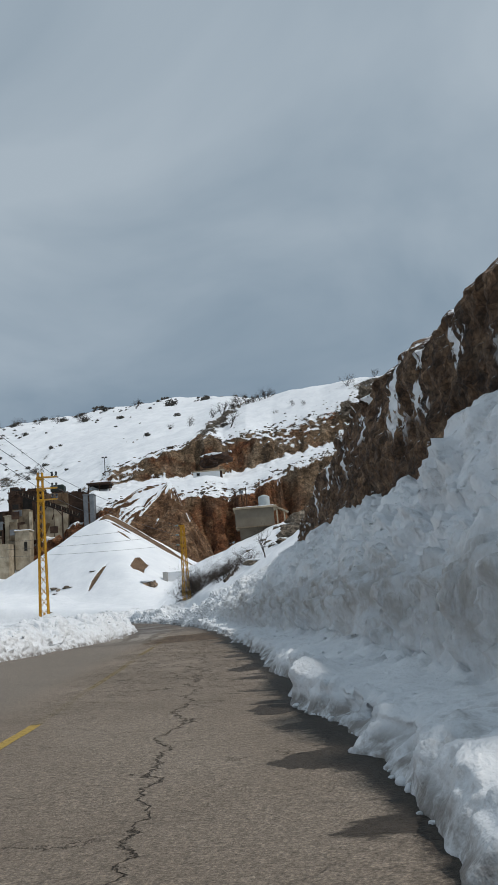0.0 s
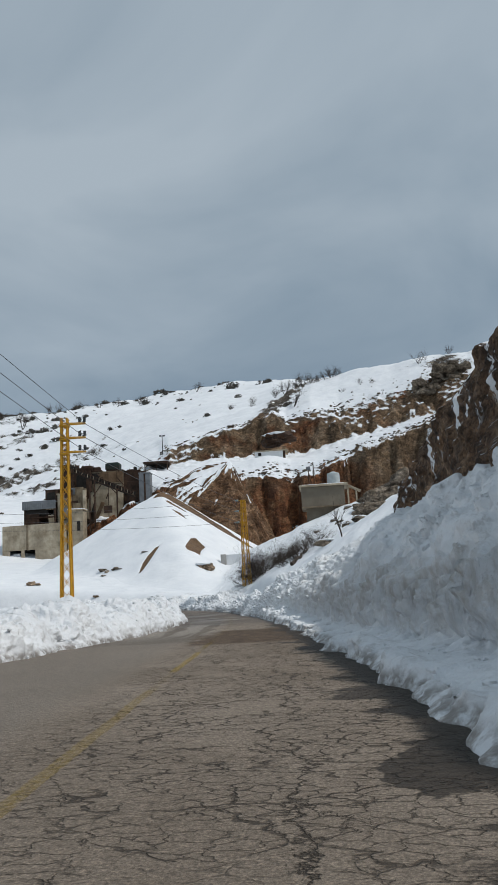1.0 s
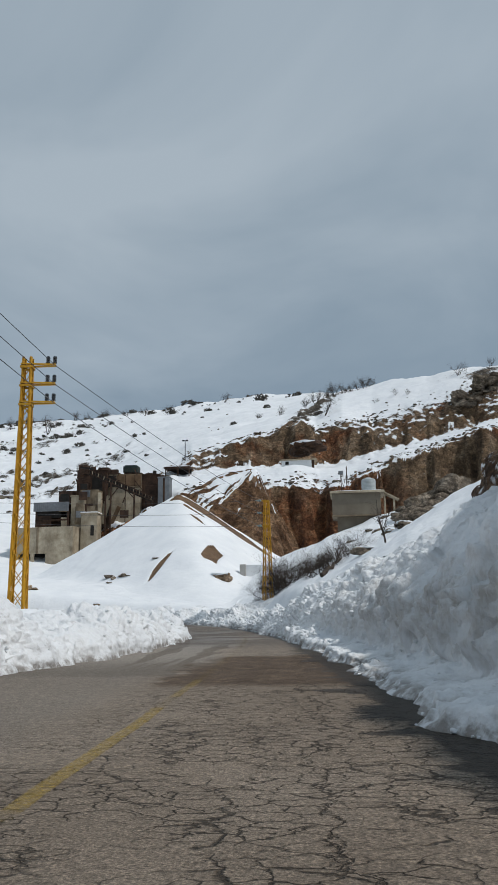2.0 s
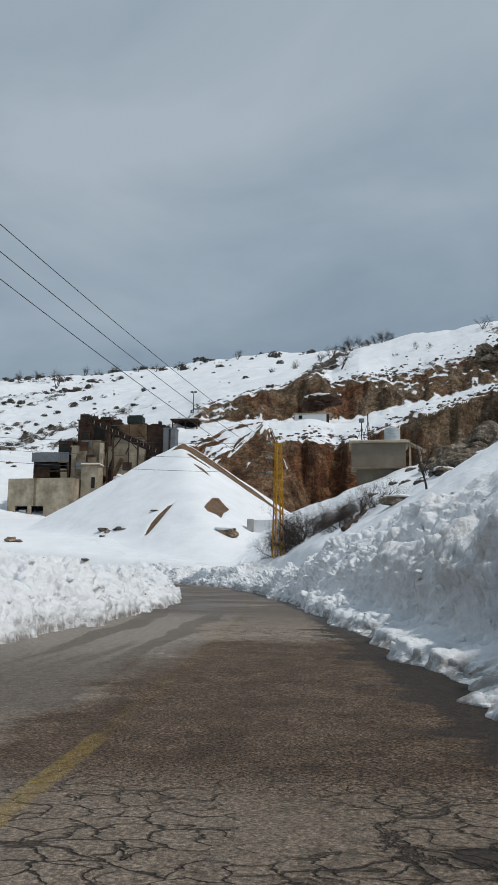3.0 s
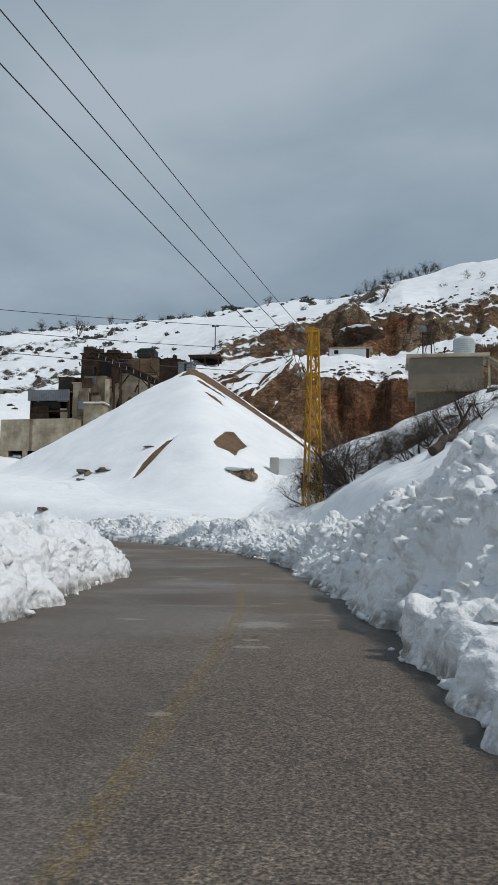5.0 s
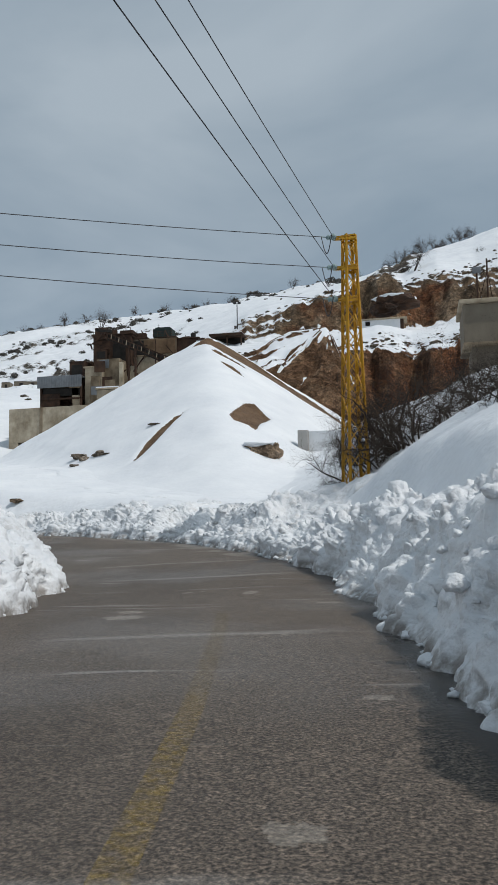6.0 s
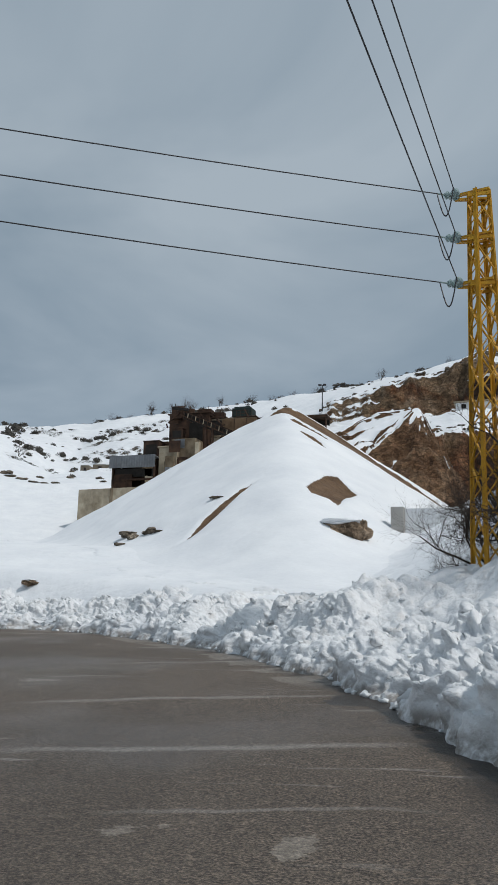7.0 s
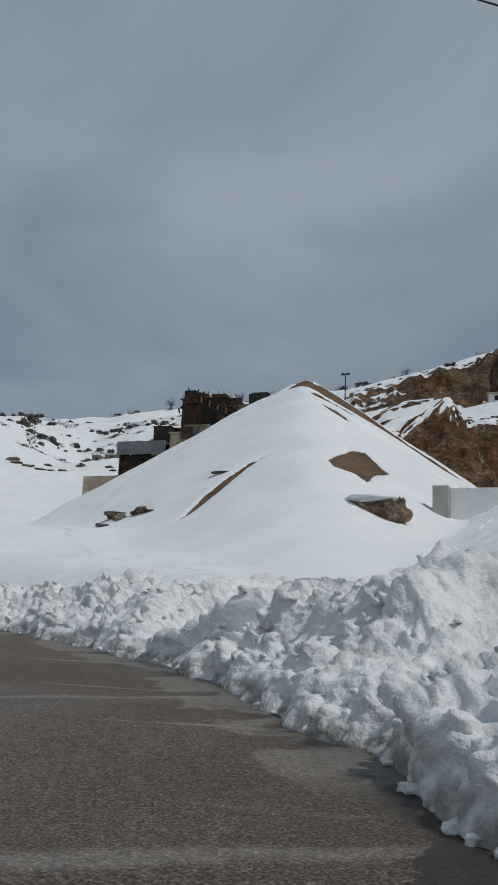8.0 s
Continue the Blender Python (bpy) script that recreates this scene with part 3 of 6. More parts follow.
# ---- building blocks ----
def grid_mesh(name, P, material, wrap=False, smooth=True, attrs=None):
    """A mesh from an n x m x 3 array of places."""
    n, m = P.shape[:2]
    idx = np.arange(n * m).reshape(n, m)
    if wrap:
        idx = np.concatenate([idx, idx[:1]], axis=0)
    a, b, c, d = idx[:-1, :-1], idx[1:, :-1], idx[1:, 1:], idx[:-1, 1:]
    faces = np.stack([a, b, c, d], axis=-1).reshape(-1, 4)
    me = bpy.data.meshes.new(name)
    me.vertices.add(n * m)
    me.vertices.foreach_set("co", P.reshape(-1).astype(np.float32))
    me.loops.add(faces.size)
    me.polygons.add(len(faces))
    me.loops.foreach_set("vertex_index", faces.reshape(-1).astype(np.int32))
    me.polygons.foreach_set("loop_start", np.arange(0, faces.size, 4, dtype=np.int32))
    me.polygons.foreach_set("use_smooth", np.full(len(faces), smooth))
    me.update(calc_edges=True)
    for key, values in (attrs or {}).items():
        at = me.attributes.new(key, "FLOAT", "POINT")
        at.data.foreach_set("value", np.asarray(values, dtype=np.float32).reshape(-1))
    me.materials.append(material)
    return new(name, me)


def soup(name, verts, faces, material, smooth=False, parent=None):
    """A mesh from plain lists of places and faces."""
    me = bpy.data.meshes.new(name)
    me.from_pydata([tuple(v) for v in verts], [], faces)
    if smooth:
        me.polygons.foreach_set("use_smooth", np.full(len(me.polygons), True))
    me.materials.append(material)
    ob = new(name, me)
    ob.parent = parent
    return ob


def part(name, bm, material, parent, label=""):
    """Links a bmesh as one mesh object under a thing or a part."""
    me = bpy.data.meshes.new(name)
    bm.to_mesh(me)
    bm.free()
    me.materials.append(material)
    ob = new(name, me)
    ob.parent = parent
    return tagged(ob, label)


def box(bm, x0, x1, y0, y1, z0, z1, bevel=0.0, turn=0.0, at=(0, 0, 0)):
    m = Matrix.Translation(at) @ Matrix.Rotation(radians(turn), 4, "Z") @ Matrix.Translation(((x0 + x1) / 2, (y0 + y1) / 2, (z0 + z1) / 2))
    made = bmesh.ops.create_cube(bm, size=1, matrix=m @ Matrix.Diagonal((x1 - x0, y1 - y0, z1 - z0, 1)))
    if bevel:
        es = {e for v in made["verts"] for e in v.link_edges}
        bmesh.ops.bevel(bm, geom=list(es), offset=bevel, segments=1, affect="EDGES")
    return bm


def bar(bm, a, b, w, h=None):
    """A straight bar of square or flat section from a to b."""
    a, b = Vector(a), Vector(b)
    q = (b - a).to_track_quat("Z", "Y").to_matrix().to_4x4()
    bmesh.ops.create_cube(bm, size=1, matrix=Matrix.Translation((a + b) / 2) @ q @ Matrix.Diagonal((w, h or w, (b - a).length, 1)))


def rod(bm, a, b, r0, r1=None, seg=8):
    a, b = Vector(a), Vector(b)
    q = (b - a).to_track_quat("Z", "Y").to_matrix().to_4x4()
    bmesh.ops.create_cone(bm, cap_ends=True, segments=seg, radius1=r0, radius2=r0 if r1 is None else r1, depth=(b - a).length, matrix=Matrix.Translation((a + b) / 2) @ q)


def empty(name, at, label, category, group="", turn=0.0):
    ob = new(name)
    ob.matrix_basis = pose(*at, 0, 0, turn)
    return tagged(ob, label, category, group)


# ---- lie of the land ----
RIGHT = [(3.0, -40), (2.8, -5), (2.5, 7), (1.9, 12), (1.3, 20.7), (0.4, 31), (-0.7, 40), (-1.5, 47), (-2.3, 53), (-3.5, 62), (-5.0, 71),
         (-6.3, 79), (-7.4, 84.3), (-9.2, 88.9), (-11.3, 92.4), (-14.2, 96.2), (-17.2, 98.8), (-20.8, 101.6), (-26.5, 104.3), (-34, 106), (-48, 107), (-70, 106)]
LEFT = [(-8.4, -40), (-8.6, -5), (-8.9, 33), (-8.1, 45), (-7.5, 52), (-8.1, 60), (-9.3, 70), (-10.4, 75.5), (-11.7, 80.4), (-12.8, 83.4), (-13.9, 85.9), (-15.6, 88.4),
        (-19.2, 91.2), (-26, 93.6), (-34, 95), (-48, 96), (-70, 95)]
CENTRE = [(-1.2, -40), (-1.3, 0), (-1.6, 11.5), (-2.3, 22), (-3.1, 33), (-3.7, 41), (-4.6, 53), (-5.9, 66), (-6.55, 70.6), (-7.5, 75.5), (-9.6, 84.5), (-13, 91), (-18, 95.6), (-26, 99), (-48, 101)]


def resample(line, step, rounds=2):
    """A smooth line through the corners, cut into even steps."""
    p = np.array(line, dtype=float)
    for _ in range(rounds):
        q = np.empty((2 * len(p), 2))
        q[0::2] = np.vstack([p[:1], 0.75 * p[1:-1] + 0.25 * p[:-2], p[-1:]])
        q[1::2] = np.vstack([p[:1], 0.75 * p[1:-1] + 0.25 * p[2:], p[-1:]])
        p = q
    p = p[np.r_[True, np.hypot(*np.diff(p, axis=0).T) > 1e-6]]
    s = np.r_[0, np.cumsum(np.hypot(*np.diff(p, axis=0).T))]
    t = np.arange(0, s[-1], step)
    return np.stack([np.interp(t, s, p[:, 0]), np.interp(t, s, p[:, 1])], axis=1)


R_FINE, L_FINE, C_FINE = resample(RIGHT, 1.0), resample(LEFT, 1.0), resample(CENTRE, 1.0)


def offset_from(line, x, y):
    """Signed distance to a line, positive to the right of its direction, and the distance along it."""
    best = np.full(x.shape, 1e9)
    side, along = np.zeros(x.shape), np.zeros(x.shape)
    for i in range(len(line) - 1):
        a, b = line[i], line[i + 1]
        d = b - a
        L = math.hypot(*d)
        t = np.clip(((x - a[0]) * d[0] + (y - a[1]) * d[1]) / L ** 2, 0, 1)
        q = np.hypot(x - a[0] - t * d[0], y - a[1] - t * d[1])
        c = ((x - a[0]) * d[1] - (y - a[1]) * d[0]) / L
        near = q < best
        best = np.where(near, q, best)
        side = np.where(near, np.where(c > 0, q, -q), side)
        along = np.where(near, i + t, along)
    return side, along


def road_z(x, y):
    """The road: near level, banked up towards the outside of the bend."""
    ramp = np.clip(0.040 * (y - 88), -0.25, 0.55)
    return ramp * sstep(y, 70, 86) - 0.05 * (1 - sstep(y, 70, 86)) * sstep(y, 25, 45)


def field_z(x, y):
    z = 1.25 + 0.165 * np.clip(y - 98, 0, 22) + 0.068 * np.maximum(y - 120, 0) + 0.05 * np.maximum(-x - 25, 0) * sstep(y, 60, 110)
    return z + 0.25 * fbm(x / 9, y / 9, x * 0, 3, 5)


def hill_right_z(x, y):
    """The natural slope above the road, steepest beside it, dropping into the quarry beyond."""
    u, v = np.minimum(x, 14) / 10, (np.clip(y, 40, 123) - 90) / 20
    z = 5.95 + 5.28 * u + 2.47 * v - 1.14 * u * v + 0.42 * v * v - 0.465 * u * u
    z = z + 0.30 * np.maximum(x - 14, 0) - 0.7 * np.maximum(y - 125, 0)
    z = z - 4.5 * sstep(y, 68, 50)
    return z + 0.30 * fbm(x / 5, y / 5, x * 0, 3, 9) + 0.10 * fbm(x / 1.1, y / 1.1, x * 0, 3, 10)


def near_z(x, y):
    dr, _ = offset_from(R_FINE, x, y)
    dl, _ = offset_from(L_FINE, x, y)
    out = np.maximum(dr, -dl)
    a, b = field_z(x, y), hill_right_z(x, y)
    b = np.where(dr > 0, b, -50)
    k = np.clip(0.5 + (b - a) / 2.4, 0, 1)
    target = a * (1 - k) + b * k + 0.6 * k * (1 - k)
    rz = road_z(x, y) - 0.10
    low = (dr > 0) * sstep(y, 66, 56)          # the cutting leaves a level verge under the high bank
    return rz + (target - rz) * sstep(out, 0.5 + 2.2 * low, 3.2 + 2.6 * low)


HUB = np.array([-2.3, 40.4])
KNOTS_AZ = {   # degrees from +y seen from the hub, and degrees up
    "foot": ([-60, -22, -13, 0, 3, 5, 10, 25], [3.3, 3.7, 4.4, 4.4, 5.4, 6.6, 8.4, 10.0]),
    "brow": ([-60, -22, -16, -12, -9, -5.5, -3.5, -1.4, 0, 4.5, 7, 10, 25], [3.6, 4.2, 7.4, 9.0, 9.6, 9.5, 9.8, 9.0, 9.4, 11.3, 11.8, 12.9, 15.0]),
    "bench": ([-60, -22, -16, -13, -9.4, -6, -1.7, 2.7, 9.7, 25], [5.5, 6.6, 9.2, 10.7, 10.85, 11.1, 11.2, 11.9, 13.4, 16.0]),
    "crown": ([-60, -22, -14, -12.2, -11.3, -10, -9, -7.7, -5.3, -2.8, -1.7, 0.4, 2.7, 6.7, 9.8, 25], [6.0, 7.2, 10.4, 11.15, 11.9, 12.3, 12.4, 12.9, 13.5, 14.2, 13.5, 14.0, 13.5, 14.2, 14.6, 17.0]),
    "shoulder": ([-60, -40, -32.5, -28, -24, -17, -12, -9, -6, -4, -2.5, -1, 0.4, 2, 3.7, 5.2, 7, 9, 10, 13, 25], [12.0, 11.5, 10.0, 7.8, 8.6, 10.8, 12.7, 13.55, 14.15, 14.5, 15.1, 15.65, 16.15, 16.45, 16.75, 16.9, 17.0, 17.2, 17.35, 17.4, 18.5]),
    "ridge": ([-60, -37, -34, -29, -25, -17, -12, -9.4, -6, -4, -2.5, -1, 1, 25], [11.0, 10.2, 10.1, 11.6, 12.6, 13.4, 13.8, 14.05, 14.3, 14.25, 14.1, 13.7, 12.8, 11.8]),
}


def elev(key, az):
    return np.tan(np.radians(np.interp(az, *KNOTS_AZ[key])))


def far_z(r, az, x, y, z_in):
    """Quarry face, bench, upper face and hill, along rays from the hub."""
    left = sstep(az, -24, -14)
    w1 = np.exp(-((r - 154) / 9.0) ** 2) * left
    w2 = np.exp(-((r - 185) / 9.0) ** 2) * left
    big = 2.6 * fbm(az * 0.8, az * 0, az * 0 + 3.1, 4, 31, 0.42) + 0.75 * fbm(x / 2.2, y / 2.2, x * 0, 3, 33)
    big2 = 2.4 * fbm(az * 0.7, az * 0, az * 0 + 7.7, 4, 41, 0.42) + 0.75 * fbm(x / 2.2, y / 2.2, x * 0, 3, 43)
    rr = np.maximum(r - big * w1 - big2 * w2, 125.0)
    edge_r = np.interp(az, [-14, -6, -2, 2, 6, 9], [270, 262, 252, 238, 222, 214])
    radii = (125, 151.5, 156, 182.5, 187.5, edge_r, 1000, 1300, 5000)
    zs = [z_in] + [1.2 + R * elev(k, az) for R, k in zip(radii[1:7], ("foot", "brow", "bench", "crown", "shoulder", "ridge"))]
    zs += [zs[-1] - 25, zs[-1] * 0.0 + 30]
    z = z_in.copy()
    for i in range(len(radii) - 1):
        t = np.clip((rr - radii[i]) / (radii[i + 1] - radii[i]), 0, 1)
        if i in (4, 5):
            t = t * (1.25 - 0.25 * t)
        z = np.where(rr >= radii[i], zs[i] + (zs[i + 1] - zs[i]) * t, z)
    rough = sstep(r, 150, 240)
    z = z + rough * (0.8 * fbm(x / 14, y / 14, x * 0, 4, 51) + sstep(r, 250, 600) * 3.0 * fbm(x / 60, y / 60, x * 0, 3, 57))
    z = z + (w1 + w2) * 0.5 * fbm(x / 1.6, y / 1.6, x * 0, 3, 59)
    return z + stony_ground(r, az, x, y) * 1.1 * (fbm(x / 2.5, y / 2.5, x * 0, 3, 61) + 0.2)


def stony_ground(r, az, x, y):
    """Where rock breaks through the snow: a gully, the brows of the quarry and outcrops on the hill."""
    gully = np.exp(-((az - np.interp(r, [184, 215, 245], [-4.4, -2.3, -0.2])) / 1.0) ** 2) * sstep(r, 181, 188) * sstep(r, 258, 246)
    brow = 0.6 * np.exp(-((az - 11.5) / 2.2) ** 2 - ((r - 208) / 9) ** 2)
    lip = np.exp(-((r - 159.5) / 2.0) ** 2) * sstep(az, -8, -5) * 0.35 + np.exp(-((r - 191) / 2.5) ** 2) * sstep(az, -8.5, -5.5) * 0.4
    lip = lip + np.exp(-((r - 167) / 7.0) ** 2) * sstep(az, 2.5, 5) * 0.30
    wild = sstep(fbm(x / 28, y / 28, x * 0, 3, 63), 0.30, 0.70) * sstep(r, 205, 235) * (0.7 - 0.64 * sstep(az, -20, -13))
    crest = sstep(r, 800, 980) * 0.35 * sstep(fbm(x / 40, y / 40, x * 0, 3, 65), -0.1, 0.3)
    return np.clip(np.maximum.reduce([gully, brow, lip, wild, crest]), 0, 1)


def ground_height(x, y):
    """The ground at arrays of places."""
    dx, dy = x - HUB[0], y - HUB[1]
    r, az = np.hypot(dx, dy), np.degrees(np.arctan2(dx, dy))
    k = 125 / np.maximum(r, 125)
    ex, ey = HUB[0] + dx * k, HUB[1] + dy * k
    zin = near_z(ex, ey)
    back = sstep(np.abs(az), 60, 110)
    z = np.where(r > 125, far_z(r, np.clip(az, -60, 25), x, y, zin), zin)
    z = z + 1.9 * np.exp(-((x + 11.5) / 9.0) ** 2 - ((y - 210.0) / 4.5) ** 2)
    z = z - 0.55 * np.exp(-((x + 8.6) / 2.6) ** 2 - ((y - 95.0) / 3.0) ** 2)
    return z * (1 - 0.35 * back * sstep(r, 125, 260))


def ground():
    az = np.radians(np.r_[np.arange(-46, -26, 0.2), np.arange(-26, 14, 0.13), np.arange(14, 26, 0.3), np.arange(26, 314, 3.0)])
    r = np.r_[0.3, np.arange(1, 60, 0.8), np.arange(60, 146, 0.7), np.arange(146, 196, 0.45), np.arange(196, 280, 1.6), np.arange(280, 720, 3.0), np.arange(720, 1010, 5.0), np.geomspace(1012, 5000, 22)]
    A, R = np.meshgrid(az, r, indexing="ij")
    x, y = HUB[0] + R * np.sin(A), HUB[1] + R * np.cos(A)
    z = ground_height(x, y)
    stony = np.where(R > 140, stony_ground(R, np.degrees(A), x, y), -1.2)
    ob = grid_mesh("ground", np.stack([x, y, z], axis=-1)[:, ::-1], GROUND, wrap=True, attrs={"stony": stony[:, ::-1]})
    return tagged(ob, "snow-covered hillside with quarried red and tan rock faces", "ground", kind="structure")


ground()


def road():
    n = 46
    s = np.arange(0, len(C_FINE) - 1, 0.35)
    cx, cy = np.interp(s, np.arange(len(C_FINE)), C_FINE[:, 0]), np.interp(s, np.arange(len(C_FINE)), C_FINE[:, 1])
    tx, ty = np.gradient(cx), np.gradient(cy)
    L = np.hypot(tx, ty)
    tx, ty = tx / L, ty / L
    w = np.linspace(-8.0, 7.5, n)
    x = cx[:, None] + ty[:, None] * w
    y = cy[:, None] - tx[:, None] * w
    dr, _ = offset_from(R_FINE, x, y)
    dl, _ = offset_from(L_FINE, x, y)
    # draw the sides in to just under the snow
    pull = np.maximum(dr - 0.7, 0)
    x, y = x - ty[:, None] * pull, y + tx[:, None] * pull
    pull = np.maximum(-dl - 0.7, 0)
    x, y = x + ty[:, None] * pull, y - tx[:, None] * pull
    dr, _ = offset_from(R_FINE, x, y)
    lane, _ = offset_from(C_FINE, x, y)
    z = road_z(x, y) + 0.012 * fbm(x / 1.5, y / 1.5, x * 0, 3, 71)
    ob = grid_mesh("road", np.stack([x, y, z], axis=-1)[:, ::-1], ASPHALT, attrs={"edge": -dr[:, ::-1], "lane": lane[:, ::-1]})
    return tagged(ob, "old cracked grey-brown asphalt road, wet along its snowy edge", "road", kind="structure")


ROAD = road()


def road_line():
    """The centre line, a worn strip with a few fresher dashes."""
    p = resample(CENTRE, 0.25)
    p = p[(p[:, 1] > 5) & (p[:, 1] < 79)]
    t = np.gradient(p, axis=0)
    t /= np.hypot(*t.T)[:, None]
    w = np.array([-0.08, 0.0, 0.08])
    x = p[:, :1] + t[:, 1:] * w
    y = p[:, 1:] - t[:, :1] * w
    z = road_z(x, y) + 0.012 * fbm(x / 1.5, y / 1.5, x * 0, 3, 71) + 0.005
    fresh = np.full_like(x, 0.10)
    for a, b, f in ((11, 13.4, 0.95), (18, 27, 0.38), (30, 36, 0.52), (37.5, 41, 0.40), (58, 67, 0.16), (67, 73, 0.28), (73, 84, 0.14)):
        fresh = np.where((y > a) & (y < b), f, fresh)
    ob = grid_mesh("centre_line", np.stack([x, y, z], axis=-1)[:, ::-1], LINE, attrs={"fresh": fresh[:, ::-1]})
    ob.parent = ROAD
    return tagged(ob, "worn yellow centre line")


road_line()


# ---- ploughed snow banks ----
def bank(name, line, side, stations, lump, label, step, rows, clip, back_z, groove=None, soft=0.62):
    """Snow thrown up along a line. stations: y, then distance and height of seven knots from the road to the back."""
    p = resample(line, step)
    p = p[clip(p[:, 0], p[:, 1])]
    t = np.gradient(p, axis=0)
    t /= np.hypot(*t.T)[:, None]
    nx, ny = side * t[:, 1], -side * t[:, 0]
    ys = [q[0] for q in stations]
    D = np.stack([np.interp(p[:, 1], ys, [q[1][k][0] for q in stations]) for k in range(7)], axis=1)
    H = np.stack([np.interp(p[:, 1], ys, [q[1][k][1] for q in stations]) for k in range(7)], axis=1)
    far = np.clip((-p[:, 0] - 10) / 12, 0, 1)
    H[:, 2:6] *= (1 - 0.22 * far)[:, None]
    D = D * (1 + 0.10 * fbm(p[:, 0] / 3.5, p[:, 1] / 3.5, p[:, 0] * 0, 3, 85))[:, None]
    D = D + 0.20
    H[:, 6] = back_z(p[:, 0] + nx * D[:, 6], p[:, 1] + ny * D[:, 6], H[:, 5]) - road_z(p[:, 0], p[:, 1])
    crest = 0.32 * fbm(p[:, 0] / 1.5, p[:, 1] / 1.5, p[:, 0] * 0, 4, 83, 0.6)
    H[:, 2:6] += crest[:, None] * np.array([0.3, 0.8, 1.0, 0.8])
    seg = np.array([0, 0.10, 0.30, 0.48, 0.68, 0.84, 1.0])
    u = np.linspace(0, 1, rows)
    k = np.clip(np.searchsorted(seg, u, side="right") - 1, 0, 5)
    f = (u - seg[k]) / (seg[k + 1] - seg[k])
    d = D[:, k] * (1 - f) + D[:, k + 1] * f
    h = H[:, k] * (1 - f) + H[:, k + 1] * f
    w = np.hanning(9)[1:-1]
    w /= w.sum()
    pad = np.pad(h, ((0, 0), (3, 3)), mode="edge")
    h2 = sum(w[i] * pad[:, i:i + rows] for i in range(7))
    h = h + (h2 - h) * sstep(u, 0.06, 0.2)[None, :]
    U = u[None, :]
    wob = 0.22 * fbm(p[:, 0] / 1.1, p[:, 1] / 1.1, p[:, 0] * 0, 5, 81)[:, None] * sstep(U, 0.4, 0.0)
    d = d + wob
    x, y = p[:, :1] + nx[:, None] * d, p[:, 1:] + ny[:, None] * d
    z = road_z(x, y) + h - 0.12 * (U < 0.001) - 0.4 * sstep(U, 0.95, 1.0)
    P = np.stack([x, y, z], axis=-1)
    gu, gv = np.gradient(P, axis=0), np.gradient(P, axis=1)
    N = np.cross(gv, gu) * side
    N /= np.maximum(np.linalg.norm(N, axis=-1, keepdims=True), 1e-9)
    amp = lump(p[:, 0], p[:, 1])[:, None] * (0.22 + 0.78 * sstep(U, 0.0, 0.10)) * (1 - 0.6 * sstep(U, 0.82, 1.0)) * (1 - sstep(U, 0.95, 1.0))
    if groove is not None:
        amp = amp * (1 - groove(p[:, 1])[:, None] * (0.80 * np.exp(-((U - 0.19) / 0.09) ** 2) + 0.35 * sstep(U, 0.10, 0.0)))
        amp = amp * (1 + 0.20 * groove(p[:, 1])[:, None] * sstep(U, 0.50, 0.62))
        soft = soft + 0.5 * groove(p[:, 1])[:, None]
    mask = sstep(fbm(x * 0.6, y * 0.6, z * 0.6, 2, 97), -0.40, 0.25)
    disp = 0.75 * fbm(x * 0.8, y * 0.8, z * 0.8, 3, 91)
    for q, a, cut, seed in ((1.7, 0.46, 0.62, 3), (3.6, 0.58, 0.60, 7), (7.0, 0.36, 0.58, 13)):
        wx, wy, wz = (v * q + 0.45 * fbm(v * q * 1.3 + o, y * q, z * q, 2, seed + 40) for v, o in ((x, 0), (y, 9), (z, 17)))
        lumps = np.clip(1 - (worley(wx, wy, wz, seed) / cut) ** 2, 0, 1) ** soft
        disp = disp + mask * a * (lumps - 0.35)
        mask = sstep(fbm(x * 0.9 * q, y * 0.9 * q, z * q, 2, 99 + seed), -0.5, 0.3) * (0.35 + 0.65 * mask)
    disp = disp + 0.14 * fbm(x * 6, y * 6, z * 6, 3, 95)
    if groove is not None:
        g = groove(p[:, 1])[:, None] * np.exp(-((U - 0.40) / 0.09) ** 2)
        bend = 0.5 * fbm(x * 0.9, y * 0.9, z * 0.9, 2, 94)
        flute = np.abs(vnoise(y * 1.9 + bend, z * 0.40 + 4.0, x * 0, 98)) ** 0.7 + 0.55 * np.abs(vnoise(y * 5.2 + bend * 2, z * 0.75, x * 0, 96)) ** 0.7
        disp = disp * (1 - 0.55 * g) + g * (2.2 * flute - 1.25 + 0.9 * vnoise(y * 0.75, z * 0.3, x * 0, 92) + 0.7 * fbm(x * 3.5, y * 3.5, z * 3.5, 3, 93))
    P = P + N * (amp * disp)[..., None]
    P[..., 2] = np.maximum(P[..., 2], np.where(U > 0.01, road_z(x, y) + 0.004, -9))
    grime = sstep(P[..., 2] - road_z(x, y), 0.36, 0.02)
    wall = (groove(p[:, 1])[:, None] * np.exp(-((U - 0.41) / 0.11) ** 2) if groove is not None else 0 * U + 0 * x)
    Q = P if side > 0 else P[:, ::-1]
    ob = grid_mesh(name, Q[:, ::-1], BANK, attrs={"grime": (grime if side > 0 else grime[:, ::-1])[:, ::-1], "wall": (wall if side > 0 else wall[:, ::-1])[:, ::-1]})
    tagged(ob, label, "snow bank", kind="structure")
    return P, N


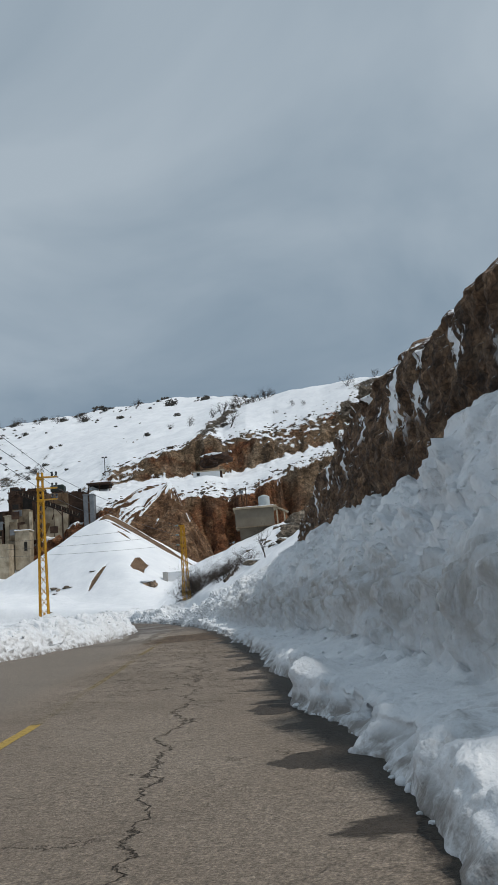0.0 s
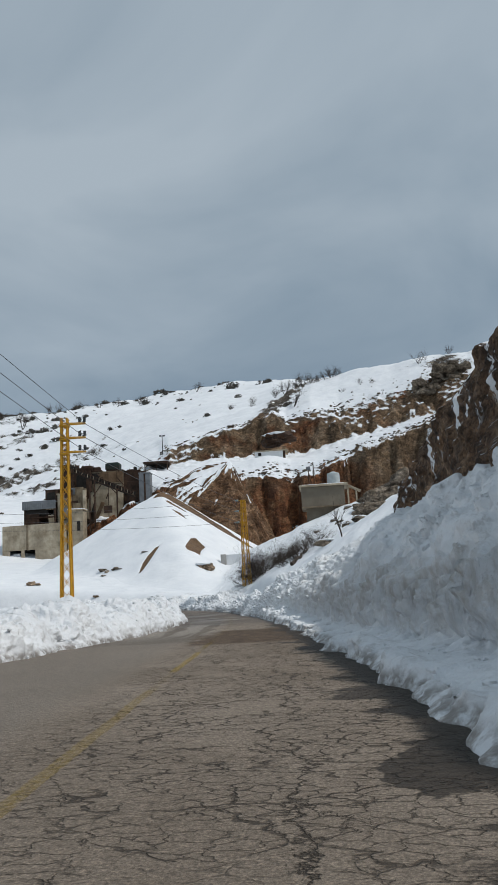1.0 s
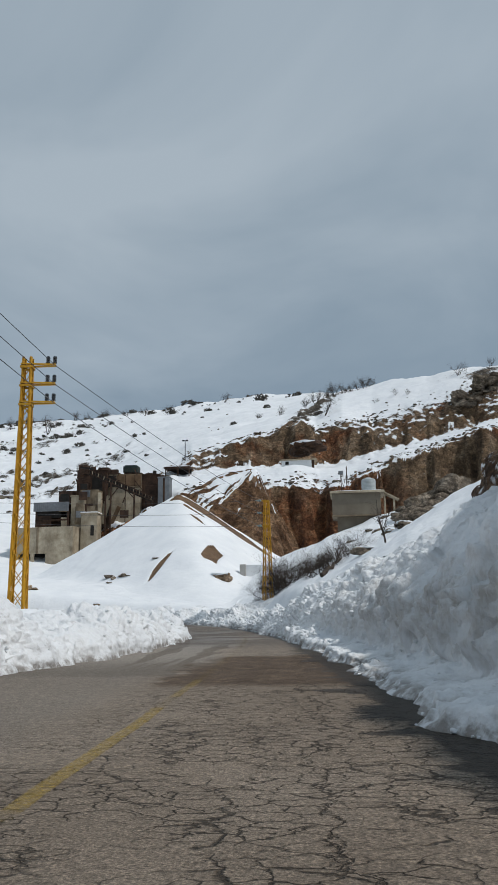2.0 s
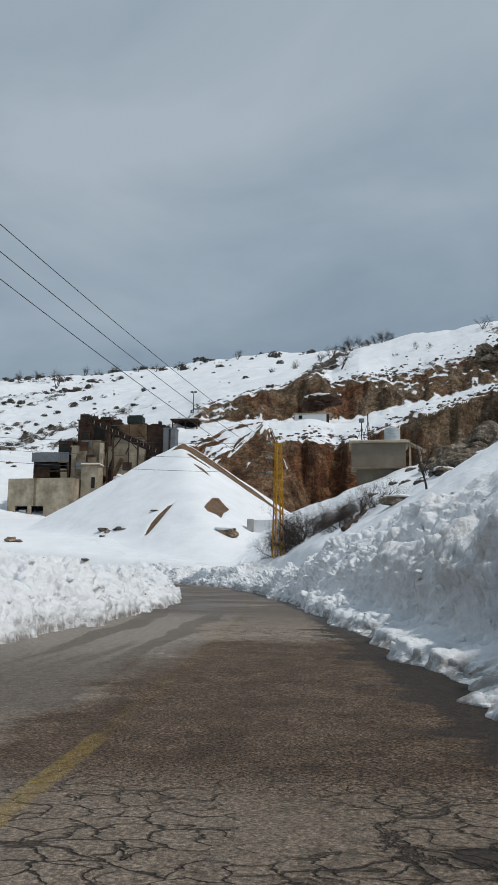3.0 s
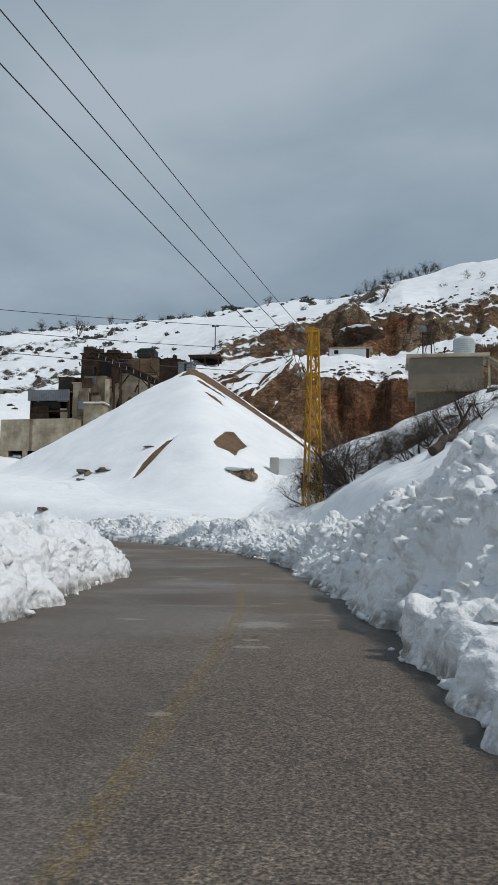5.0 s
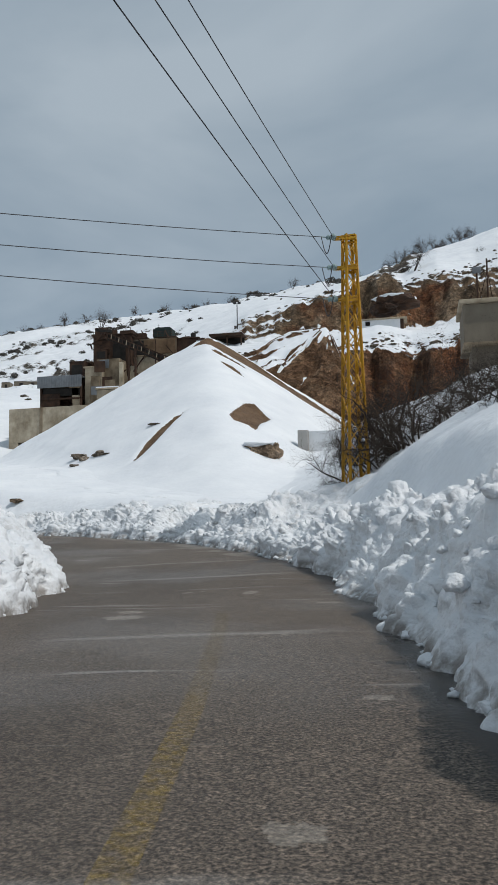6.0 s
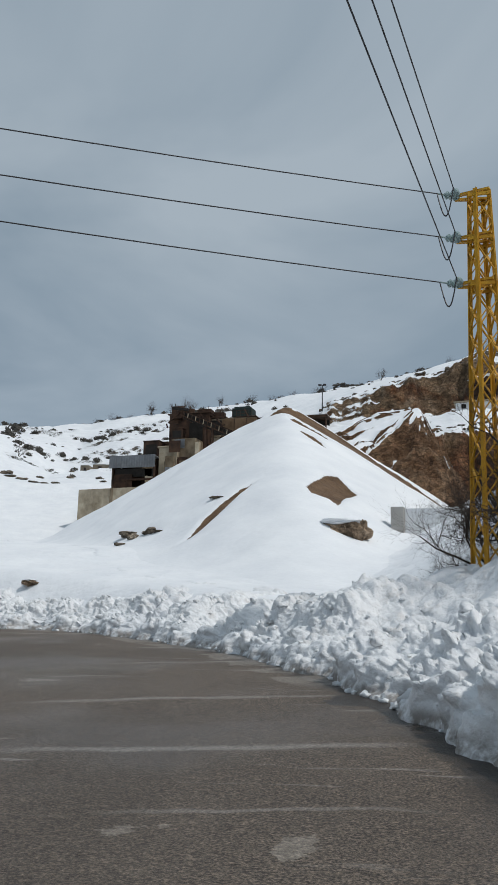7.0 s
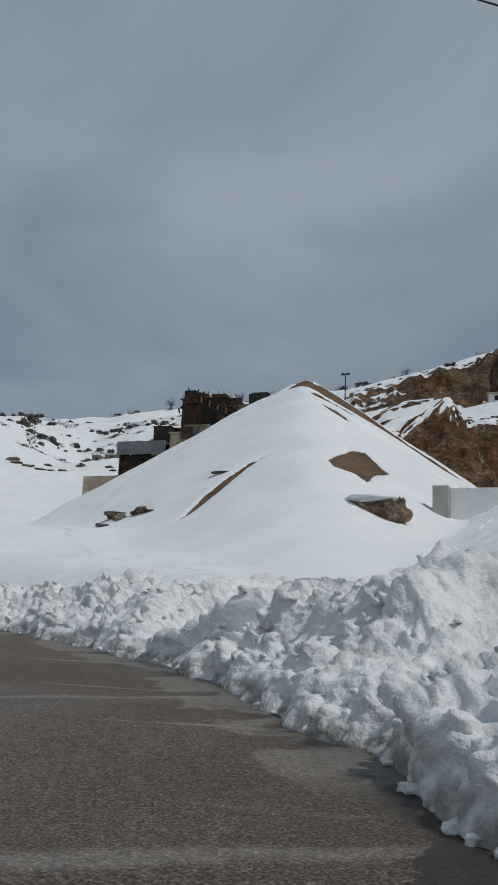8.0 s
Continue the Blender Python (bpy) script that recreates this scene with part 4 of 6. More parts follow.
RIGHT_STATIONS = [
    (8, ((0, 0), (0.28, 0.36), (1.62, 0.46), (2.08, 1.90), (2.9, 2.75), (4.1, 4.5), (6.4, 5.2))),
    (16.8, ((0, 0), (0.28, 0.34), (1.66, 0.46), (2.12, 1.90), (2.9, 2.75), (4.1, 4.5), (6.4, 5.2))),
    (19.2, ((0.02, 0), (0.30, 0.34), (1.66, 0.46), (2.12, 1.90), (2.9, 2.65), (4.1, 3.65), (6.4, 4.3))),
    (24, ((0.04, 0), (0.30, 0.30), (1.64, 0.44), (2.10, 1.90), (2.9, 2.85), (4.2, 4.15), (6.5, 4.85))),
    (30, ((0.08, 0), (0.32, 0.26), (1.62, 0.42), (2.08, 1.88), (2.9, 2.95), (4.3, 4.50), (6.6, 5.25))),
    (42, ((0.18, 0), (0.42, 0.15), (1.50, 0.30), (1.95, 1.88), (3.0, 3.05), (4.7, 4.45), (7.0, 5.15))),
    (52, ((0.15, 0), (0.40, 0.16), (1.30, 0.40), (1.80, 1.85), (3.1, 3.05), (5.2, 4.2), (7.4, 5.0))),
    (60, ((0, 0), (0.25, 0.36), (1.00, 0.80), (1.50, 1.75), (2.2, 2.45), (3.4, 3.05), (5.8, 4.0))),
    (67, ((0, 0), (0.22, 0.48), (0.65, 1.00), (1.10, 1.62), (1.8, 2.15), (3.0, 2.55), (5.4, 3.5))),
    (75, ((0, 0), (0.22, 0.48), (0.60, 0.95), (1.05, 1.50), (1.7, 1.80), (2.8, 1.95), (5.2, 2.8))),
    (84, ((0, 0), (0.22, 0.42), (0.65, 0.80), (1.10, 1.15), (1.7, 1.30), (2.4, 1.32), (4.6, 1.9))),
    (91, ((0, 0), (0.22, 0.38), (0.65, 0.72), (1.10, 1.02), (1.7, 1.16), (2.4, 1.2), (4.6, 1.7))),
    (98, ((0, 0), (0.25, 0.38), (0.70, 0.68), (1.20, 1.05), (1.8, 1.3), (2.5, 1.3), (4.6, 1.6))),
]
LEFT_STATIONS = [
    (8, ((0, 0), (0.15, 0.40), (0.50, 0.85), (0.95, 1.12), (1.5, 1.28), (2.4, 1.3), (4.6, 1.4))),
    (96, ((0, 0), (0.15, 0.40), (0.50, 0.85), (0.95, 1.08), (1.5, 1.2), (2.4, 1.2), (4.6, 1.3))),
]


def right_back(x, y, h):
    g = ground_height(x, y) + 0.02
    return np.where(y < 54, np.maximum(g, h + 0.5), g)


def right_lump(x, y):
    return np.interp(y, [0, 12, 30, 50, 60, 78, 90, 104], [0.36, 0.36, 0.34, 0.31, 0.31, 0.32, 0.30, 0.28])


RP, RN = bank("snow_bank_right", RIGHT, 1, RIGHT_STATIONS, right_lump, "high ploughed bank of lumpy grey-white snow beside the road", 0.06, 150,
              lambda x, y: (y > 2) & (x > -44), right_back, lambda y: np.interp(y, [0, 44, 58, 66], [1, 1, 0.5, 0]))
LP, LN = bank("snow_bank_left", LEFT, -1, LEFT_STATIONS, lambda x, y: 0.24 + 0 * x, "ploughed bank of crumbly white snow along the road", 0.065, 90,
              lambda x, y: (y > 20) & (x > -44), lambda x, y, h: ground_height(x, y), soft=1.0)


# ---- roadside cliff ----
def cliff():
    y0 = np.arange(-30, 60, 0.12)
    ex = np.interp(y0, R_FINE[:, 1][:140], R_FINE[:, 0][:140])
    v = np.linspace(0, 1, 120)
    foot = ex + np.interp(y0, [-30, 37, 45, 50, 56, 60], [5.35, 5.35, 5.55, 5.8, 6.6, 7.6])
    top = np.interp(y0, [-30, 15, 18.7, 23, 28, 32, 36, 40, 44, 48, 52, 56, 60], [8.2, 8.3, 8.05, 8.3, 8.6, 8.9, 8.5, 7.9, 7.4, 6.9, 6.2, 5.4, 4.6])
    top = top + 0.20 * fbm(y0 / 1.6, y0 * 0, y0 * 0, 4, 101)
    V, Y = np.meshgrid(v, y0)
    F, T = foot[:, None] + 0 * V, top[:, None] + 0 * V
    rise = np.clip(V / 0.74, 0, 1)
    back = np.clip((V - 0.74) / 0.26, 0, 1)
    x = F + 0.35 * rise ** 1.5 + 9 * back ** 1.3
    z = 1.5 + (T - 1.5) * rise + 2.6 * back
    rock = 1 - sstep(back, 0.0, 0.22)
    a = fbm(x / 2.2, Y / 2.2, z / 1.6, 5, 103, 0.58)
    blocks = worley(x / 0.9, Y / 1.0 + 0.2 * a, z / 0.7, 107)
    small = worley(x / 0.35, Y / 0.4, z / 0.3, 108)
    ledge = vnoise(Y / 6, z * 1.1 + 0.3 * vnoise(Y / 2, Y * 0, z / 3, 109), Y * 0, 111)
    col = vnoise(Y * 1.5 + 0.6 * a, z * 0.25, Y * 0, 119)
    x = x - rock * (0.20 * a + 0.26 * (0.5 - blocks) + 0.22 * (0.5 - small) + 0.14 * ledge + 0.12 * col)
    z = z + rock * 0.14 * fbm(Y / 0.6, z / 0.6, x * 0, 3, 113) + (1 - rock) * 0.35 * fbm(x / 2, Y / 2, x * 0, 3, 117)
    ob = grid_mesh("rock_cliff", np.stack([x, Y, z], axis=-1)[:, ::-1], CLIFF, smooth=False, attrs={"rise": rise[:, ::-1]})
    return tagged(ob, "steep dark brown rock face with snow caught on its ledges", "cliff", kind="structure")


cliff()


# ---- gravel heap under snow ----
PEAK, SPUR = np.array([-25.2, 141.6]), np.array([-16.0, 112.0])


def pile_z(x, y):
    d = SPUR - PEAK
    L = math.hypot(*d)
    t = (x - PEAK[0]) * d[0] / L + (y - PEAK[1]) * d[1] / L
    c = (x - PEAK[0]) * d[1] / L - (y - PEAK[1]) * d[0] / L
    front = np.sqrt(np.maximum(t, 0) ** 2 * 0.426 ** 2 + 0.0) + 0.61 * (np.sqrt(c ** 2 + 6.0 * sstep(t, 0, 14) + 0.2) - 0.8 * sstep(t, 0, 14))
    cone = 0.61 * np.hypot(t, c)
    h = 18.9 - np.where(t > 0, front, cone)
    h = h + 0.22 * fbm(x / 6, y / 6, x * 0, 3, 131)
    return h


def pile_surface(x, y):
    """The heap's snow, run out smoothly into the ground, and how far it stands over it."""
    h, g = pile_z(x, y), ground_height(x, y)
    k = np.clip(0.5 + (h - g) / 3.2, 0, 1)
    z = np.where(h > g - 2.2, g * (1 - k) + h * k + 0.8 * k * (1 - k), g - 1.0)
    return np.where(h > g - 2.0, z, g - 0.6)


def inside(gx, gy, corners):
    """How far inside an outline, in metres; negative outside."""
    best, odd = np.full(gx.shape, 1e9), np.zeros(gx.shape, dtype=bool)
    for (ax, ay), (bx, by) in zip(corners, corners[1:] + corners[:1]):
        dx, dy = bx - ax, by - ay
        t = np.clip(((gx - ax) * dx + (gy - ay) * dy) / (dx * dx + dy * dy), 0, 1)
        best = np.minimum(best, np.hypot(gx - ax - t * dx, gy - ay - t * dy))
        if dy:
            odd ^= ((ay > gy) != (by > gy)) & (gx < ax + (gy - ay) * dx / dy)
    return np.where(odd, best, -best)


def gravel_pile():
    gx, gy = np.meshgrid(np.arange(-62, 12, 0.22), np.arange(98, 172, 0.22), indexing="ij")
    z = pile_surface(gx, gy)

    def lens(cx, cy, ang, a, b, bend=0.0):
        """How far inside a leaf-shaped patch, in about half metres."""
        c, s = math.cos(radians(ang)), math.sin(radians(ang))
        u, v = (gx - cx) * c + (gy - cy) * s, -(gx - cx) * s + (gy - cy) * c
        v = v + bend * u * u
        return (1 - np.abs(u / a) ** 1.6 - np.abs(v / b) ** 1.3) * min(a, b)

    bare = np.full(gx.shape, -3.0)
    for q in ((-22.3, 138.2, -25, 2.2, 0.55, 0), (-21.2, 134.6, -35, 1.7, 0.45, 0), (-17.6, 141.2, 3, 9.0, 2.4, 0), (-23.4, 140.8, -20, 2.8, 0.9, 0)):
        bare = np.maximum(bare, lens(*q))
    # a slab of gravel slid clear, and a narrow tear running down the face
    bare = np.maximum(bare, inside(gx, gy, [(-18.1, 120.6), (-18.15, 122.9), (-18.1, 125.4), (-17.5, 126.4), (-16.9, 125.6), (-15.95, 124.5), (-16.05, 121.6), (-15.9, 118.7), (-16.4, 119.3), (-17.5, 119.5)]))
    bare = np.maximum(bare, lens(-22.85, 119.6, 76, 3.3, 0.55, 0.025) * np.where(gy > 120.5, 1.0, 0.9))
    z = z - 0.28 * sstep(bare, -0.25, 0.35)
    ob = grid_mesh("snowy_mound", np.stack([gx, gy, z], axis=-1), PILE, attrs={"bare": bare})
    return tagged(ob, "tall cone of brown gravel buried under smooth white snow", "mound")


gravel_pile()


def spoil_heap():
    """Brown spoil tipped over the quarry edge, snow lying in its runnels."""
    cx, cy, top = -19.8, 196.0, 31.9
    gx, gy = np.meshgrid(np.arange(cx - 34, cx + 14, 0.3), np.arange(cy - 32, cy + 7, 0.3), indexing="ij")
    dx, dy = gx - cx, gy - cy
    ang = np.arctan2(dx, -dy)
    r = np.hypot(dx, dy)
    run = 0.8 * vnoise(ang * 7.5, r * 0.05, r * 0, 151) + 0.8 * vnoise(ang * 17, r * 0.08, r * 0, 153)
    west = np.maximum(-dx - 6.0, 0)
    reach = np.sqrt(np.where(dx < 0, 0.62 * west, 1.9 * dx) ** 2 + (0.95 * dy) ** 2)
    z = top - 0.05 * np.clip(-dx, 0, 6) - reach + np.clip(reach / 6, 0, 1) * (0.9 * run + 1.1 * fbm(gx / 4, gy / 4, gx * 0, 4, 155, 0.55))
    z = z - 0.9 * np.clip(reach - 6, 0, 1) * (worley(gx / 1.8, gy / 1.8, z / 1.8, 157) - 0.5)
    bare = 1.15 * run + (top - z) * 0.10 - 0.34 + 0.4 * fbm(gx / 3, gy / 3, gx * 0, 3, 159)
    bare = np.where((dx > -2) & (dx < 3.5) & (r > 1), bare + 0.7, bare)
    ob = grid_mesh("spoil_bank", np.stack([gx, gy, z], axis=-1), SPOIL, attrs={"bare": bare})
    return tagged(ob, "fan of brown quarry spoil streaked with snow", "spoil heap")


spoil_heap()


# ---- power line ----
def lattice_pole(at, height, wide, top, arms, turn, label, double, reach, twist=0.0):
    """A four-legged lattice mast with arms on one side."""
    pole = empty("lattice_pole", at, label, "power pole", "roadside power poles", turn)

    def corner(i, z):
        h = (wide + (top - wide) * z / height) / 2
        return Matrix.Rotation(radians(twist), 3, "Z") @ Vector(((-h, h, h, -h)[i], (-h, -h, h, h)[i], z))

    for i in range(4):
        bm = bmesh.new()
        a, b = corner(i, -0.5), corner(i, height)
        inw = Vector((-0.03 if a.x > 0 else 0.03, 0, 0)), Vector((0, -0.03 if a.y > 0 else 0.03, 0))
        bar(bm, a, b, 0.10, 0.02)
        bar(bm, a + inw[0], b + inw[0], 0.02, 0.10)
        part("leg", bm, YELLOW, pole)
    z, k = 0.15, 0
    while z < height - 0.3:
        step = max(0.45, 1.0 * (wide + (top - wide) * z / height) + 0.18)
        z1 = min(z + step, height - 0.05)
        for i in range(4):
            j = (i + 1) % 4
            for a, b in ((corner(i, z), corner(j, z1)), (corner(j, z), corner(i, z1))):
                bm = bmesh.new()
                bar(bm, a, b, 0.045, 0.022)
                part("brace", bm, YELLOW, pole)
        z, k = z1, k + 1
    for h in arms:
        r = top / 2 + 0.06
        bm = bmesh.new()
        bar(bm, (-r, -r, h), (reach, -0.09, h), 0.10, 0.05)
        arm = part("arm", bm, YELLOW, pole)
        bm = bmesh.new()
        bar(bm, (-r, r, h), (reach, 0.09, h), 0.10, 0.05)
        part("arm", bm, YELLOW, pole)
        for sx, sy in ((-1, 0), (1, 0), (0, -1), (0, 1)):
            bm = bmesh.new()
            a, b = ((sx * r, -r, h - 0.10), (sx * r, r, h - 0.10)) if sx else ((-r, sy * (r + 0.003), h - 0.10), (r, sy * (r + 0.003), h - 0.10))
            bar(bm, a, b, 0.05, 0.08)
            part("collar", bm, YELLOW, pole)
        if double:
            for x in (reach - 0.30, reach - 0.05):
                bm = bmesh.new()
                rod(bm, (x, 0, h), (x, 0, h + 0.10), 0.02)
                for q in range(3):
                    rod(bm, (x, 0, h + 0.08 + q * 0.09), (x, 0, h + 0.155 + q * 0.09), 0.085, 0.06, 10)
                part("insulator", bm, CERAMIC, arm, "dark ceramic insulator")
        else:
            for dx, dy in ((0.08, 0.99), (0.95, 0.80)):
                bm = bmesh.new()
                d = Vector((dx, dy, -0.08)).normalized()
                o = Vector((reach - 0.05, 0, h + 0.02))
                for q in range(3):
                    rod(bm, o + d * (0.06 + q * 0.11), o + d * (0.12 + q * 0.11), 0.10, 0.05, 10)
                rod(bm, o, o + d * 0.55, 0.02)
                part("insulator", bm, GLASSINS, arm, "pale glass insulator string")
            bm = bmesh.new()
            a, b = (Vector((reach - 0.05, 0, h)) + Vector(q).normalized() * 0.55 for q in ((0.08, 0.99, -0.08), (0.95, 0.80, -0.08)))
            last = a
            for q in range(1, 11):
                t = q / 10
                p = a.lerp(b, t) - Vector((0, 0, 0.62 * math.sin(math.pi * t)))
                rod(bm, last, p, 0.016, seg=6)
                last = p
            part("jumper", bm, CABLE, arm, "looped black jumper cable")
    return pole


P1, P2 = (-12.3, 52.7, 0.6), (-7.65, 95.2, 0.85)
ARM1, ARM2 = (9.80, 9.08, 8.36), (10.06, 8.98, 7.86)
lattice_pole(P1, 10.1, 0.56, 0.30, ARM1, 8, "yellow steel lattice power pole standing in roadside snow", True, 1.05)
lattice_pole(P2, 10.12, 0.77, 0.37, ARM2, 180, "yellow steel lattice corner pole in the snow at the bend", False, 0.55, 28)


def wire(a, b, sag):
    """A hanging conductor."""
    cu = bpy.data.curves.new("power_cable", "CURVE")
    cu.dimensions, cu.bevel_depth, cu.bevel_resolution = "3D", 0.013, 1
    sp = cu.splines.new("POLY")
    sp.points.add(24)
    for i, p in enumerate(sp.points):
        t = i / 24
        q = Vector(a).lerp(Vector(b), t) - Vector((0, 0, sag * 4 * t * (1 - t)))
        p.co = (*q, 1)
    cu.materials.append(CABLE)
    return tagged(new("power_cable", cu), "thin dark overhead power cable", "cable", "overhead power cables")


for h1, h2, sag, drop in zip(ARM1, ARM2, (0.95, 1.0, 0.95), (-1.5, -0.6, 0.3)):
    e1 = (P1[0] + 1.02, P1[1] + 0.1, P1[2] + h1 - 0.02)
    o = Vector((P2[0] - 0.50, P2[1], P2[2] + h2 + 0.02))
    a, b = o + Vector((-0.08, -0.99, -0.08)).normalized() * 0.55, o + Vector((-0.95, -0.80, -0.08)).normalized() * 0.55
    wire(e1, a, 0.30)
    wire((P1[0] + 1.2, P1[1] - 50, e1[2] + 2.6), e1, 0.25)
    wire(b, b + Vector((-39, -32.8, drop)), sag)


# ---- buildings ----
def wall_by_bend():
    w = empty("boundary_wall", (-13.3, 119.9, 4.6), "low whitewashed wall ending in a grey pillar", "wall")
    part("pillar", box(bmesh.new(), 0, 0.68, -0.35, 0.4, -1.5, 2.3, 0.03), PILLAR, w, "grey concrete pillar")
    part("panel", box(bmesh.new(), 0.68, 8.5, 0.0, 0.3, -1.5, 2.25, 0.03), WHITEWALL, w)
    bm = bmesh.new()
    rod(bm, (-1.9, -0.1, 0.35), (0.0, -0.1, 0.25), 0.05)
    part("rail", bm, RUST, w, "rusty steel rail")


wall_by_bend()


def house():
    """The grey house with an overhanging upper floor above the bend."""
    h = empty("house", (-2.4, 123.0, 0), "grey rendered concrete house with a jutting upper floor", "house")
    up = part("upper_floor", box(bmesh.new(), 0, 5.8, 0, 5, 12.7, 15.35, 0.04), GREYCON, h)
    part("lower_floor", box(bmesh.new(), 0.55, 5.6, 0.8, 5, 6, 12.7, 0.04), GREYCON, h)
    part("roof_slab", box(bmesh.new(), -0.25, 6.3, -0.3, 5.3, 15.35, 15.62, 0.04), CONCRETE, h, "pale concrete roof slab")
    part("floor_slab", box(bmesh.new(), -0.05, 5.9, -0.05, 5, 12.55, 12.72, 0.03), DARKCON, h, "stained floor slab")
    bm = bmesh.new()
    bar(bm, (6.1, 1.2, 15.5), (8.0, 1.2, 14.5), 1.6, 0.18)
    part("stair_canopy", bm, CONCRETE, h, "sloping concrete stair canopy")
    for x in (6.3, 7.4):
        bm = bmesh.new()
        bar(bm, (x, 0.6, 11), (x, 0.6, 15.35 - (x - 6.1) * 0.52), 0.22)
        part("column", bm, CONCRETE, h)
    part("side_window", box(bmesh.new(), 5.78, 5.83, 1.4, 2.4, 13.5, 14.7, 0), DARK, h, "dark side window")
    s = part("roof_snow", box(bmesh.new(), 0.2, 5.9, 0.3, 4.9, 15.62, 15.74, 0.05), SNOW, h, "thin snow on the roof")
    for x, y, z in ((1.15, 2, 18.3), (1.85, 2, 19.0), (2.95, 2.4, 16.6)):
        bm = bmesh.new()
        rod(bm, (x, y, 15.6), (x, y, z), 0.06)
        if z > 17:
            rod(bm, (x - 0.7, y + 0.3, 15.65), (x, y, z - 0.9), 0.025)
            rod(bm, (x + 0.4, y + 0.5, 15.65), (x, y, z - 0.6), 0.025)
        else:
            rod(bm, (x, y, z - 0.05), (x + 0.12, y, z + 0.1), 0.11)
        part("mast", bm, RUST, h, "thin dark roof mast")
    bm = bmesh.new()
    box(bm, 0.85, 1.45, 1.9, 2.15, 18.0, 18.45, 0.03)
    part("antenna_panel", bm, BLUEGREY, h, "grey antenna panel")
    return h


house()


def water_tank(at, r, tall, label):
    t = empty("water_tank", at, label, "water tank")
    bm = bmesh.new()
    prof = [(0.0, 0.02), (r - 0.05, 0.02), (r, 0.08)]
    n = 8
    for i in range(n):
        z = 0.14 + i * (tall - 0.4) / n
        prof += [(r, z), (r - 0.035, z + 0.05), (r, z + 0.10)]
    prof += [(r - 0.08, tall - 0.16), (r * 0.55, tall - 0.04), (r * 0.33, tall - 0.02), (r * 0.33, tall + 0.07), (0.0, tall + 0.08)]
    vs = [bm.verts.new((q, 0, z)) for q, z in prof]
    es = [bm.edges.new(p) for p in zip(vs, vs[1:])]
    bmesh.ops.spin(bm, geom=vs + es, cent=(0, 0, 0), axis=(0, 0, 1), angle=2 * math.pi, steps=24, use_duplicate=False)
    bmesh.ops.remove_doubles(bm, verts=bm.verts, dist=0.001)
    for f in bm.faces:
        f.smooth = True
    part("drum", bm, TANK, t)
    return t


water_tank((2.1, 125.2, 15.7), 0.88, 1.75, "pale ribbed plastic water tank on the flat roof")


def rock_mesh(seed, sub=3, rough=0.35, flat=0.7):
    bm = bmesh.new()
    bmesh.ops.create_icosphere(bm, subdivisions=sub, radius=1)
    P = np.array([v.co[:] for v in bm.verts])
    k = 1 + rough * fbm(P[:, 0] * 1.1 + seed, P[:, 1] * 1.1, P[:, 2] * 1.1, 4, seed, 0.55) + 0.45 * (worley(P[:, 0] * 1.6 + seed, P[:, 1] * 1.6, P[:, 2] * 1.6, seed) - 0.5)
    for v, q in zip(bm.verts, k):
        v.co = v.co * q
        v.co.z *= flat
    return bm


# ---- quarry plant beyond the heap ----
def block(name, at, parts, label, category, turn=0.0):
    """A building of boxes: name, six limits, material, label."""
    b = empty(name, at, label, category, turn=turn)
    for q in parts:
        part(q[0], box(bmesh.new(), *q[1], 0.05), q[2], b, q[3] if len(q) > 3 else "")
    return b


low = block("quarry_building", (-68.1, 182.6, 0), [
    ("wall", (0, 13.2, 0, 0.4, 13.6, 18.9), CONCRETE),
    ("wall", (0, 0.4, 0.4, 9, 11, 18.9), CONCRETE),
    ("wall", (12.8, 13.2, 0.4, 9, 11, 18.9), CONCRETE),
    ("wall", (0.4, 12.8, 8.6, 9, 11, 18.9), CONCRETE),
    ("roof_slab", (0.4, 12.8, 0.4, 8.6, 18.2, 18.5), CONCRETE),
    ("back_panel", (0.4, 12.8, 3.0, 3.2, 11, 18.2), DARK, "dark interior"),
    ("pier", (0, 1.6, 0, 0.4, 11, 13.6), CONCRETE), ("pier", (4.2, 5.0, 0, 0.4, 11, 13.6), CONCRETE), ("pier", (7.4, 13.2, 0, 0.4, 11, 13.6), CONCRETE),
    ("pilaster", (5.4, 5.9, -0.12, 0, 13.6, 18.9), DARKCON, "stained pilaster"),
], "long weathered concrete block with low dark openings", "building", -4)
part("stored_drum", box(bmesh.new(), 2.0, 3.6, 0.8, 2.2, 11, 13.0, 0.1), WHITEWALL, low, "white box in the opening")

shed = block("steel_shed", (-64.6, 186, 0), [
    ("post", (0, 0.3, 0, 0.3, 17, 22.8), RUST), ("post", (6.8, 7.1, 0, 0.3, 17, 22.8), RUST),
    ("back_wall", (0, 7.1, 3.2, 3.4, 17, 24.05), RUST, "dark rusty back wall"), ("side_wall", (-0.1, 0.0, 0.3, 3.2, 17, 23.9), RUST), ("gable", (0.3, 6.8, 0.35, 0.45, 21.2, 22.5), DARK, "dark gap under the fascia"),
    ("crosspiece", (0, 7.1, 0, 0.2, 20.6, 20.9), RUST),
    ("side_panel", (0.3, 3.4, 0.1, 0.18, 19.2, 21.6), RUST, "rusted sheet panel"),
    ("fascia", (-0.3, 7.2, -0.3, -0.2, 22.5, 24.4), BLUEGREY, "pale blue-grey corrugated fascia"),
    ("roof", (-0.3, 7.2, -0.2, 3.6, 24.1, 24.25), BLUEGREY, "sheet metal roof"),
], "rusty open steel shed under a blue-grey sheet roof", "shed")
